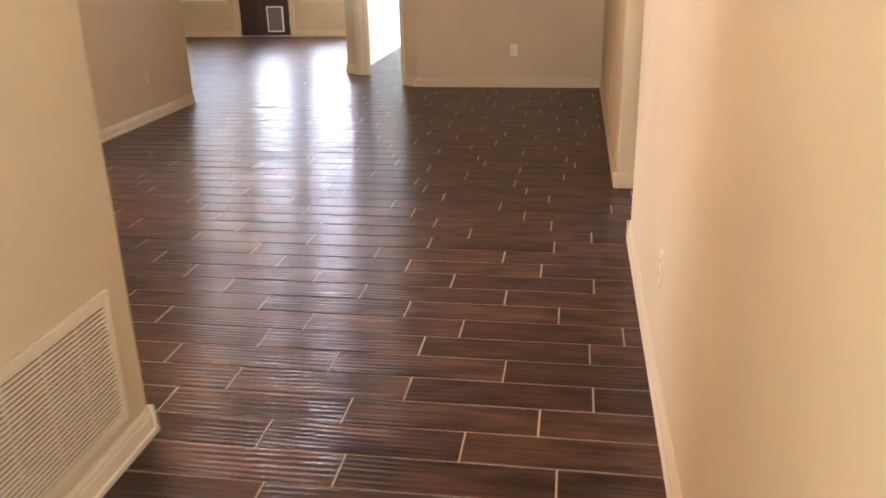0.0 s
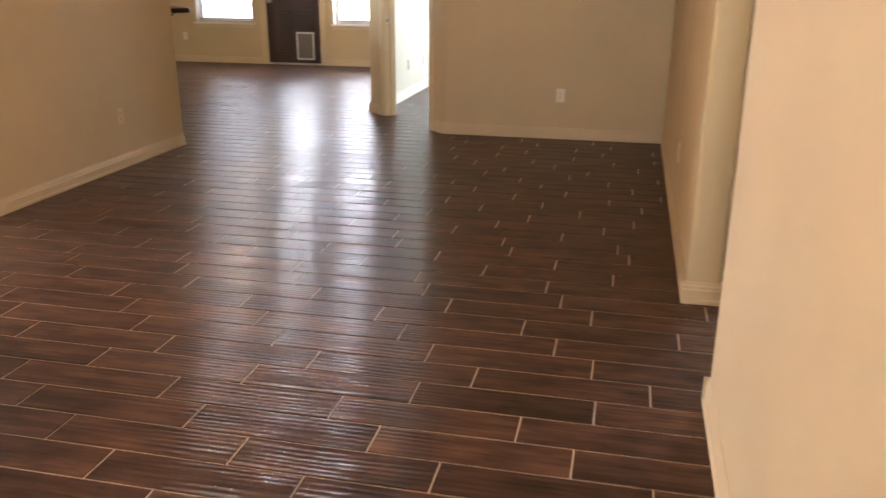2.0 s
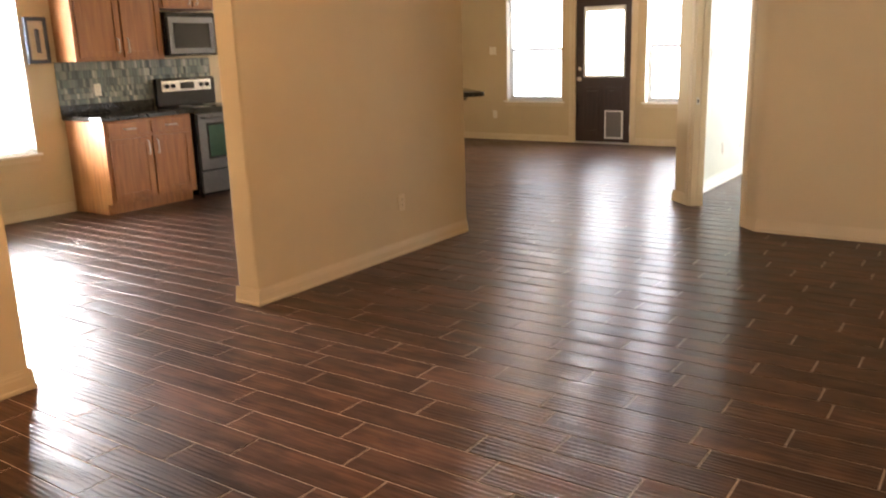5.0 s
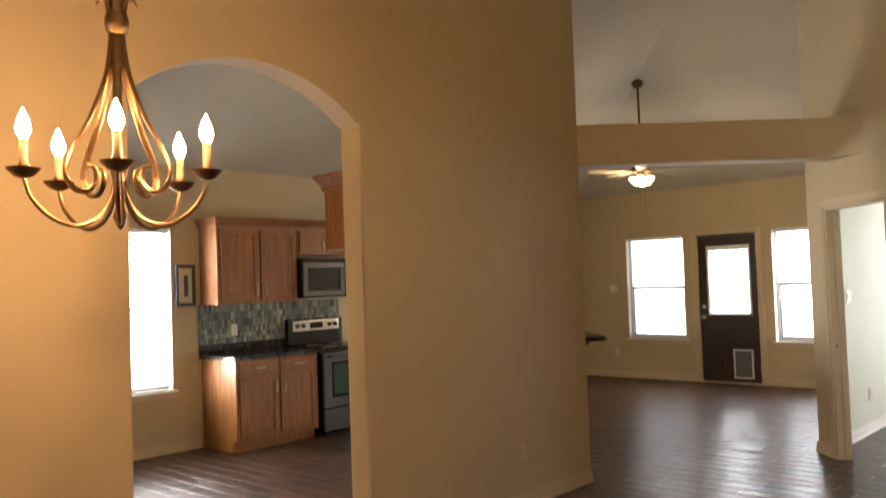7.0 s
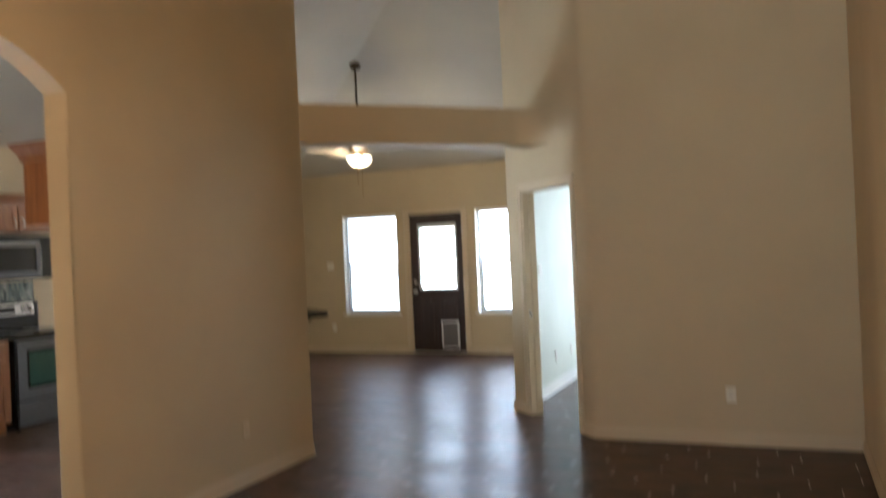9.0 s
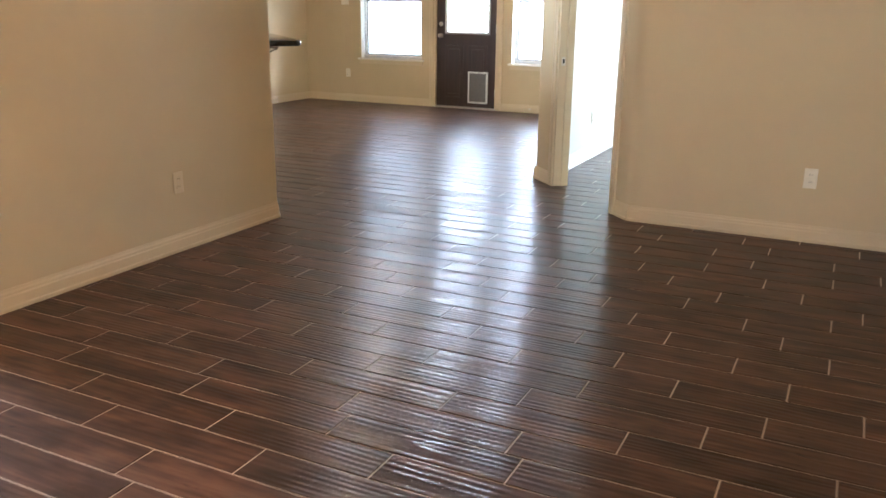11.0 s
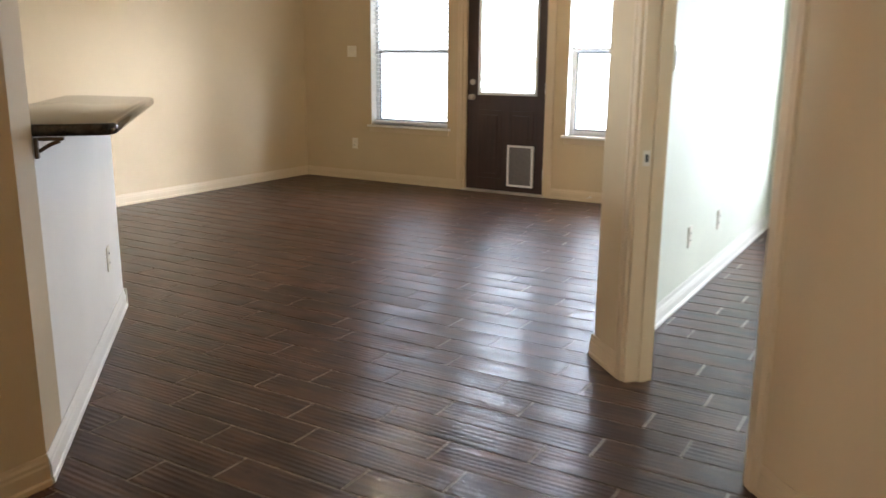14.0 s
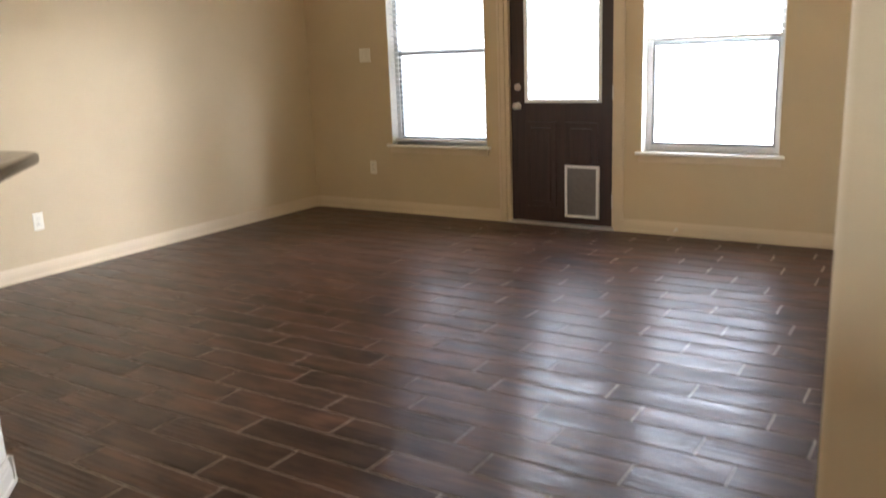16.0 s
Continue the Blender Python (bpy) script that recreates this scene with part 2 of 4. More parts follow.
def put_prism(bm, outline, z0, z1, bevel=0.0, seg=3, corners=None, rim=0.0):
    """A footprint raised from z0 to z1; bevel rounds its upright edges (all, or the corners named)."""
    n = len(outline)
    lo, hi = [bm.verts.new((*p, z0)) for p in outline], [bm.verts.new((*p, z1)) for p in outline]
    bm.faces.new(lo[::-1])
    top = bm.faces.new(hi)
    for i in range(n):
        bm.faces.new((lo[i], lo[(i + 1) % n], hi[(i + 1) % n], hi[i]))
    if bevel:
        es = [e for i in (range(n) if corners is None else corners) for e in lo[i].link_edges if hi[i] in e.verts]
        bmesh.ops.bevel(bm, geom=es, offset=bevel, segments=seg, profile=0.5, affect="EDGES")
    if rim:
        es = [e for e in bm.edges if all(abs(v.co.z - z1) < 1e-6 or abs(v.co.z - z0) < 1e-6 for v in e.verts) and abs(e.verts[0].co.z - e.verts[1].co.z) < 1e-6]
        bmesh.ops.bevel(bm, geom=es, offset=rim, segments=3, profile=0.5, affect="EDGES")
    return bm


def put_tube(bm, points, radius, seg=8, closed=False):
    """A round bar along points; radius a number or one for each point."""
    points = [Vector(p) for p in points]
    n = len(points)
    radii = [radius] * n if isinstance(radius, (int, float)) else radius
    rings, side = [], None
    for i, p in enumerate(points):
        ahead = (points[min(i + 1, n - 1)] - points[max(i - 1, 0)]).normalized()
        if side is None:
            side = ahead.orthogonal().normalized()
        side = (side - ahead * side.dot(ahead)).normalized()
        up = ahead.cross(side)
        rings.append([bm.verts.new(p + radii[i] * (math.cos(a) * side + math.sin(a) * up)) for a in (2 * math.pi * k / seg for k in range(seg))])
    for a, b in zip(rings, rings[1:]):
        for k in range(seg):
            bm.faces.new((a[k], a[(k + 1) % seg], b[(k + 1) % seg], b[k]))
    bm.faces.new(rings[0][::-1])
    bm.faces.new(rings[-1])
    return bm


def put_lathe(bm, profile, seg=16, centre=(0, 0, 0)):
    """Radius and height pairs, turned round the upright axis."""
    c = Vector(centre)
    rings = [[bm.verts.new(c + Vector((max(r, 1e-4) * math.cos(a), max(r, 1e-4) * math.sin(a), z))) for a in (2 * math.pi * k / seg for k in range(seg))] for r, z in profile]
    for a, b in zip(rings, rings[1:]):
        for k in range(seg):
            bm.faces.new((a[k], a[(k + 1) % seg], b[(k + 1) % seg], b[k]))
    bm.faces.new(rings[0][::-1])
    bm.faces.new(rings[-1])
    return bm


def smooth_curve(points, steps=6):
    """Points of a Catmull-Rom curve through the given ones."""
    p = [Vector(q) for q in points]
    p = [2 * p[0] - p[1], *p, 2 * p[-1] - p[-2]]
    out = []
    for a, b, c, d in zip(p, p[1:], p[2:], p[3:]):
        for k in range(steps):
            u = k / steps
            out.append(0.5 * (2 * b + (c - a) * u + (2 * a - 5 * b + 4 * c - d) * u * u + (3 * b - a - 3 * c + d) * u**3))
    return out + [p[-2]]


def mesh_from(name, bm, material, smooth=False):
    bmesh.ops.recalc_face_normals(bm, faces=bm.faces)
    me = bpy.data.meshes.new(name)
    bm.to_mesh(me)
    bm.free()
    me.materials.append(material)
    if smooth:
        me.polygons.foreach_set("use_smooth", [True] * len(me.polygons))
        me.set_sharp_from_angle(angle=radians(40))
    return me


def part(name, bm, material, parent, label="", smooth=False):
    ob = new(name, mesh_from(name, bm, material, smooth))
    ob.parent = parent
    return tagged(ob, label)


def structure(name, bm, material, label="", smooth=False, category=""):
    return tagged(new(name, mesh_from(name, bm, material, smooth)), label, category or name.split("_")[0], kind="structure")


def thing(name, m, label, category, group="", kind=""):
    ob = new(name)
    ob.matrix_basis = m
    return tagged(ob, label, category, group, kind)


def frame_on(origin, along, out):
    """A pose whose x runs along a wall, y out of it into the wall's back, z up."""
    x, z = Vector(along).normalized(), Vector((0, 0, 1))
    y = z.cross(x)
    m = Matrix((x, y, z)).transposed().to_4x4()
    m.translation = origin
    return m


def wall_cells(bm, p0, p1, back, z1, openings=(), z0=0.0):
    """An upright wall from p0 to p1 (its face), with its back at the offset back, pierced by openings (s0, s1, z0, z1)."""
    p0, p1, back = Vector((*p0, 0)), Vector((*p1, 0)), Vector((*back, 0))
    length = (p1 - p0).length
    d = (p1 - p0) / length
    ss = sorted({0.0, length, *(v for o in openings for v in o[:2])})
    zs = sorted({z0, z1, *(v for o in openings for v in o[2:])})
    solid = lambda i, j: 0 <= i < len(ss) - 1 and 0 <= j < len(zs) - 1 and not any(o[0] < (ss[i] + ss[i + 1]) / 2 < o[1] and o[2] < (zs[j] + zs[j + 1]) / 2 < o[3] for o in openings)
    cache = {}

    def at(i, j, deep):
        if (i, j, deep) not in cache:
            cache[i, j, deep] = bm.verts.new(p0 + d * ss[i] + back * deep + Vector((0, 0, zs[j])))
        return cache[i, j, deep]

    for i in range(len(ss) - 1):
        for j in range(len(zs) - 1):
            if not solid(i, j):
                continue
            bm.faces.new((at(i, j, 0), at(i + 1, j, 0), at(i + 1, j + 1, 0), at(i, j + 1, 0)))
            bm.faces.new((at(i, j, 1), at(i, j + 1, 1), at(i + 1, j + 1, 1), at(i + 1, j, 1)))
            for (a, b), n in ((((i, j), (i, j + 1)), (i - 1, j)), (((i + 1, j), (i + 1, j + 1)), (i + 1, j)), (((i, j), (i + 1, j)), (i, j - 1)), (((i, j + 1), (i + 1, j + 1)), (i, j + 1))):
                if not solid(*n):
                    bm.faces.new((at(*a, 0), at(*b, 0), at(*b, 1), at(*a, 1)))
    return bm


def baseboard(p0, p1, out, material=None, height=0.098):
    """A moulded skirting from p0 to p1, which stands out of the wall by the direction out."""
    bm = bmesh.new()
    p0, p1, o = Vector((*p0, 0.001)), Vector((*p1, 0.001)), Vector((*out, 0)).normalized()
    profile = ((0.0, 0.0), (0.019, 0.0), (0.019, 0.016), (0.014, 0.022), (0.013, 0.062), (0.010, 0.070), (0.010, 0.078), (0.006, 0.088), (0.005, height), (0.0, height))
    rings = [[bm.verts.new(p + o * (a - 0.002) + Vector((0, 0, z))) for a, z in profile] for p in (p0, p1)]
    n = len(profile)
    for k in range(n):
        bm.faces.new((rings[0][k], rings[0][(k + 1) % n], rings[1][(k + 1) % n], rings[1][k]))
    bm.faces.new(rings[0])
    bm.faces.new(rings[1][::-1])
    return structure("baseboard", bm, material or TRIM, "cream-painted moulded baseboard along the wall foot", category="baseboard")


# ---- setting ----
XW, XA, XAB, XR = -2.04, 1.828, 1.664, 5.706
A, B = Vector((2.828, -3.822)), Vector((3.812, -4.806))
DU, DN = Vector((0.70711, -0.70711)), Vector((0.70711, 0.70711))
SOUTH = -14.9
TOP = 4.55
EAVE = 2.78
EAVE_SLOPE = (4.37 - EAVE) / 4.1

structure("ground", box(-60, 60, -60, 60, -0.30, -0.25), GRASS, "flat green lawn round the house", category="ground")
floor = structure("floor", box(-2.2, 7.2, SOUTH - 0.2, 0.16, -0.24, -0.0018), GROUT, "dark wood-look plank tile floor with tan grout", category="floor")

north = wall_cells(bmesh.new(), (-2.2, 0), (7.2, 0), (0, 0.16), 3.2, [(1.055, 1.995, 0.60, 2.11), (2.175, 3.075, -0.001, 2.085), (3.265, 4.205, 0.60, 2.11), (5.45, 6.43, 0.57, 2.10), (7.0, 7.98, 0.57, 2.10)])
structure("wall_north", north, WALL, "tan painted wall with two windows and a back door")
structure("wall_west", wall_cells(bmesh.new(), (XW, SOUTH), (XW, 0), (-0.16, 0), 3.0, [(6.92, 7.86, 0.60, 2.16)]), WALL, "tan painted wall with a kitchen window")
OPEN0, OPEN1, HEAD = 0.308, 1.17, 2.04
T = 0.115
BEDROOM_NORTH = -0.34
structure("wall_living_east", put_prism(bmesh.new(), [(A.x, 0), tuple(A), tuple(A + DU * OPEN0), tuple(A + DU * OPEN0 + DN * T), (A.x + T, A.y + 0.0476), (A.x + T, 0)], 0, TOP, 0.035, 4, [1]), WALL, "tan painted wall with a rounded corner beside the bedroom doorway", True)
structure("wall_diagonal_header", put_prism(bmesh.new(), [tuple(A + DU * OPEN0), tuple(A + DU * OPEN1), tuple(A + DU * OPEN1 + DN * T), tuple(A + DU * OPEN0 + DN * T)], HEAD, TOP), WALL, "tan painted wall above the bedroom doorway")
structure("wall_foyer_north", put_prism(bmesh.new(), [tuple(A + DU * OPEN1), tuple(B), (XR + 0.15, B.y), (XR + 0.15, B.y + T), (3.860, B.y + T), tuple(A + DU * OPEN1 + DN * T)], 0, TOP, 0.05, 4, [1]), WALL, "tan painted wall facing the foyer", True)
structure("wall_foyer_east", put_prism(bmesh.new(), [(XR, B.y - 0.001), (XR, -8.361), (XR + 0.15, -8.361), (XR + 0.15, B.y - 0.001)], 0, TOP, 0.02, 3, [1, 2]), WALL, "tan painted wall that ends at a hallway opening", True)
structure("wall_entry_east", put_prism(bmesh.new(), [(5.735, -9.268), (5.735, SOUTH), (5.885, SOUTH), (5.885, -9.268)], 0, TOP, 0.02, 3, [0, 3]), WALL, "tan painted entry wall", True)
structure("wall_hallway_header", box(XR + 0.01, XR + 0.14, -9.268, -8.361, 2.44, TOP), WALL, "tan painted wall above the hallway opening")
structure("wall_hallway_east", wall_cells(bmesh.new(), (6.95, SOUTH), (6.95, 0), (0.15, 0), TOP, [(8.04, 8.96, 0.79, 2.21)]), WALL, "tan painted hallway wall")
structure("wall_hallway_north", box(XR + 0.152, 6.95, -4.80, -4.70, 0, TOP), WALL, "tan painted wall closing the hallway")
structure("wall_hallway_south", box(5.885, 6.95, -9.75, -9.63, 0, TOP), WALL, "tan painted wall closing the hallway")
structure("wall_entry_west", put_prism(bmesh.new(), [(4.178, SOUTH), (4.178, -11.185), (4.058, -11.185), (4.058, SOUTH)], 0, TOP, 0.012, 3, [1, 2]), WALL, "tan painted entry wall with a return air grille", True)
structure("wall_south", wall_cells(bmesh.new(), (-2.2, SOUTH), (7.1, SOUTH), (0, -0.15), TOP, [(6.92, 7.82, 0.1, 2.2)]), WALL, "tan painted wall closing the house front")
structure("wall_dining_south", wall_cells(bmesh.new(), (XA, -12.9), (4.052, -12.9), (0, -0.12), TOP, [(0.36, 1.88, 0.64, 2.16)]), WALL, "tan painted dining room wall")
structure("wall_kitchen_south", box(XW, XAB, -10.62, -10.5, 0, TOP), WALL, "tan painted kitchen wall")
structure("wall_bedroom_west_face", box(A.x + T + 0.0005, A.x + T + 0.004, A.y + 0.05, BEDROOM_NORTH - 0.001, 0, 2.74), BEDROOM_WALL, "pale green-white painted bedroom wall", category="wall")
structure("wall_bedroom_north_face", wall_cells(bmesh.new(), (2.944, BEDROOM_NORTH), (6.95, BEDROOM_NORTH), (0, -BEDROOM_NORTH - 0.001), 2.74, [(0.306, 1.286, 0.57, 2.10), (1.856, 2.836, 0.57, 2.10)]), BEDROOM_WALL, "pale green-white painted bedroom wall with windows", category="wall")
structure("wall_bedroom_south_face", box(3.88, 6.95, B.y + T + 0.0005, B.y + T + 0.004, 0, 2.74), BEDROOM_WALL, "pale green-white painted bedroom wall", category="wall")
structure("ceiling_bedroom", put_prism(bmesh.new(), [(A.x + T, 0), (A.x + T, A.y + 0.06), (3.860, B.y + T), (6.95, B.y + T), (6.95, 0)], 2.74, 2.80), CEILING, "flat pale bedroom ceiling", category="ceiling")


def arch_wall():
    """The dining wall with a wide opening under a low arch, and its end cut on the slant."""
    bm = bmesh.new()
    y0, y1, spring, rise = -9.375, -8.003, 2.442, 0.256
    half, mid = (y1 - y0) / 2, (y0 + y1) / 2
    r = (half * half + rise * rise) / (2 * rise)
    n = 48
    reach = math.asin(half / r)
    arc = [(mid + r * math.sin(a), spring + rise - r + r * math.cos(a)) for a in (reach * (2 * k / n - 1) for k in range(n + 1))]
    ends = {XA: -5.782, XAB: -5.782 + (XA - XAB)}
    made = {}
    for x in (XA, XAB):
        v = lambda y, z: bm.verts.new((x, y, z))
        bottom0, top0 = v(SOUTH, 0), v(SOUTH, TOP)
        jamb0, over0 = v(y0, 0), v(y0, TOP)
        jamb1, over1 = v(y1, 0), v(y1, TOP)
        end0, end1 = v(ends[x], 0), v(ends[x], TOP)
        curve = [v(y, z) for y, z in arc]
        tops = [over0, *[v(y, TOP) for y, z in arc[1:-1]], over1]
        bm.faces.new((bottom0, jamb0, curve[0], over0, top0))
        bm.faces.new((jamb1, end0, end1, over1, curve[-1]))
        for k in range(n):
            bm.faces.new((curve[k], curve[k + 1], tops[k + 1], tops[k]))
        made[x] = [bottom0, jamb0, *curve, jamb1, end0, end1, *tops[::-1], top0]
    a, b = made[XA], made[XAB]
    for k in range(len(a)):
        j = (k + 1) % len(a)
        bm.faces.new((a[k], a[j], b[j], b[k]))
    edges = [e for e in bm.edges if abs(e.verts[0].co.x - e.verts[1].co.x) < 1e-6 and all(y0 - 0.001 < v.co.y < y1 + 0.001 and v.co.z < spring + rise + 0.01 for v in e.verts) and abs(e.verts[0].co.y - e.verts[1].co.y) + abs(e.verts[0].co.z - e.verts[1].co.z) > 0 and len({round(v.co.z, 3) for v in e.verts} | {round(v.co.y, 3) for v in e.verts}) > 1 and not (abs(e.verts[0].co.z) < 1e-6 and abs(e.verts[1].co.z) < 1e-6)]
    bmesh.ops.bevel(bm, geom=edges, offset=0.012, segments=2, profile=0.5, affect="EDGES")
    return bm


structure("wall_arch", arch_wall(), WALL, "tan painted wall with a wide arched opening to the kitchen")


def ceiling_mesh():
    """A flat high ceiling that falls to the north and west eaves in two slopes."""
    low, high, ry, rx = EAVE, 4.37, -4.1, 2.10
    k = EAVE_SLOPE
    e = 0.25
    under = [(XW - e, e, low - k * e), (7.3, e, low - k * e), (7.3, ry, high), (rx, ry, high), (rx, SOUTH - 0.2, high), (7.3, SOUTH - 0.2, high), (XW - e, SOUTH - 0.2, low - k * e)]
    faces = [(0, 1, 2, 3), (0, 3, 4, 6), (3, 2, 5, 4)]
    bm = bmesh.new()
    for dz in (0, 0.1):
        vs = [bm.verts.new((x, y, z + dz)) for x, y, z in under]
        for f in faces:
            bm.faces.new([vs[i] for i in f])
    return bm


structure("ceiling", ceiling_mesh(), CEILING, "high pale ceiling with two sloping sides")

# The header that bridges the passage from the slanted end of the arched wall to the doorway wall, flaring where it lands.
across = (A - Vector((XA, -5.782))).dot(DN)
at_beam = lambda s, n: tuple(A + DU * s - DN * n)
flare = [at_beam(0.68 + 0.26 * (1 - math.sin(a)), 0.26 * (1 - math.cos(a))) for a in (math.pi / 2 * k / 8 for k in range(9))]
beam = put_prism(bmesh.new(), [at_beam(0.44, -0.01), at_beam(0.94, -0.01), *flare, at_beam(0.68, across + 0.01), at_beam(0.44, across + 0.01)], 2.405, 2.715)
bmesh.ops.bevel(beam, geom=[e for e in beam.edges if abs(e.verts[0].co.z - e.verts[1].co.z) < 1e-6 and (e.verts[0].co - e.verts[1].co).length > 0.6], offset=0.02, segments=3, profile=0.5, affect="EDGES")
structure("beam", beam, WALL, "tan painted drywall header across the passage", True)

# The half wall of the breakfast bar runs slantwise from the end of the arched wall.
P0 = Vector((XA, -5.782))
BU, BN = Vector((-0.7105, 0.7037)), Vector((0.7037, 0.7105))
at_bar = lambda u, n: tuple(P0 + BU * u + BN * n)
structure("half_wall", put_prism(bmesh.new(), [at_bar(0.235, 0), at_bar(0.235, -0.12), at_bar(1.885, -0.12), at_bar(1.885, 0)][::-1], 0, 1.035), HALF_WALL, "off-white painted half wall under the bar top", category="half wall")

# Skirting.
baseboard((-2.04, 0), (-0.06, 0), (0, -1))
baseboard((0.92, 0), (A.x, 0), (0, -1))
baseboard((XW, -4.9), (XW, 0), (1, 0))
baseboard((XW, -8.6), (XW, -6.76), (1, 0))
baseboard((A.x, 0), (A.x, A.y + 0.014), (-1, 0))
baseboard(tuple(A - DU * 0.008), tuple(A + DU * (OPEN0 - 0.058)), tuple(-DN))
baseboard(tuple(A + DU * 1.23), tuple(B), tuple(-DN), TAN_TRIM)
baseboard(tuple(B), (XR, B.y), (0, -1), TAN_TRIM)
baseboard((XR, B.y), (XR, -8.361), (-1, 0), TAN_TRIM)
baseboard((XR - 0.017, -8.361), (XR + 0.167, -8.361), (0, -1), TAN_TRIM)
baseboard((XR + 0.15, -8.361), (XR + 0.15, -7.66), (1, 0))
baseboard((XR + 0.15, -4.80), (6.95, -4.80), (0, -1))
baseboard((5.735, -9.268), (5.735, SOUTH), (-1, 0), TAN_TRIM)
baseboard((5.718, -9.268), (5.902, -9.268), (0, 1), TAN_TRIM)
baseboard((4.178, -11.185), (4.178, SOUTH), (1, 0))
baseboard((4.195, -11.185), (4.041, -11.185), (0, 1))
baseboard((XA, -8.003), (XA, -5.782), (1, 0), TAN_TRIM)
baseboard((XA, SOUTH), (XA, -9.375), (1, 0), TAN_TRIM)
baseboard((XA + 0.017, -8.003), (XAB - 0.017, -8.003), (0, -1), TAN_TRIM)
baseboard((XAB - 0.017, -9.375), (XA + 0.017, -9.375), (0, 1))
baseboard(at_bar(0, 0), at_bar(1.90, 0), tuple(BN), WHITE_TRIM)
baseboard(at_bar(1.885, 0.017), at_bar(1.885, -0.12), tuple(BU), WHITE_TRIM)
baseboard((A.x + T + 0.003, A.y + 0.1), (A.x + T + 0.003, BEDROOM_NORTH), (1, 0), WHITE_TRIM, 0.115)
baseboard((A.x + T, BEDROOM_NORTH), (6.95, BEDROOM_NORTH), (0, -1), WHITE_TRIM, 0.115)


def casing(m, wide, high, width=0.058, proud=0.016, material=None, name="door_trim"):
    """A three-sided moulded casing round an opening; m puts x along the wall and -y out of it."""
    root = thing(name, m, "cream-painted moulded door casing", "door trim", kind="structure")
    for x0, x1, z0, z1, side in ((-width, -0.002, 0.0, high + width, "jamb_casing"), (wide + 0.002, wide + width, 0.0, high + width, "jamb_casing"), (-0.002, wide + 0.002, high + 0.002, high + width, "head_casing")):
        bm = put_box(bmesh.new(), x0, x1, -proud, 0.002, z0, z1, 0.004)
        if side == "jamb_casing":
            a = x0 + 0.012 if x0 < 0 else x1 - 0.024
            put_box(bm, a, a + 0.012, -proud - 0.005, -proud + 0.002, z0, z1 - 0.004, 0.003)
        else:
            put_box(bm, x0, x1, -proud - 0.005, -proud + 0.002, z1 - 0.024, z1 - 0.012, 0.003)
        part(side, bm, material or TRIM, root)
    return root


diag = frame_on((*(A + DU * OPEN0), 0), (*DU, 0), None)
doorway = casing(diag, OPEN1 - OPEN0, HEAD)
jamb = bmesh.new()
put_box(jamb, 0.0, 0.018, -0.003, T + 0.003, 0, HEAD, 0.002)
put_box(jamb, 0.018, 0.030, 0.055, 0.090, 0, HEAD - 0.02, 0.002)
part("door_jamb", jamb, TRIM, doorway)
part("door_jamb", box(OPEN1 - OPEN0 - 0.018, OPEN1 - OPEN0, -0.003, T + 0.003, 0, HEAD, bevel=0.002), TRIM, doorway)
part("head_jamb", box(0.018, OPEN1 - OPEN0 - 0.018, -0.003, T + 0.003, HEAD - 0.018, HEAD, bevel=0.002), TRIM, doorway)
strike = bmesh.new()
put_box(strike, 0.018, 0.0205, 0.018, 0.048, 0.885, 0.945, 0.001)
part("strike_plate", strike, NICKEL, doorway, "small nickel strike plate")
part("latch_hole", box(0.0203, 0.0212, 0.026, 0.040, 0.90, 0.93), SLOT, doorway)
casing(frame_on((XR + 0.15, -6.80, 0), (0, -1, 0), None), 0.80, 2.04)


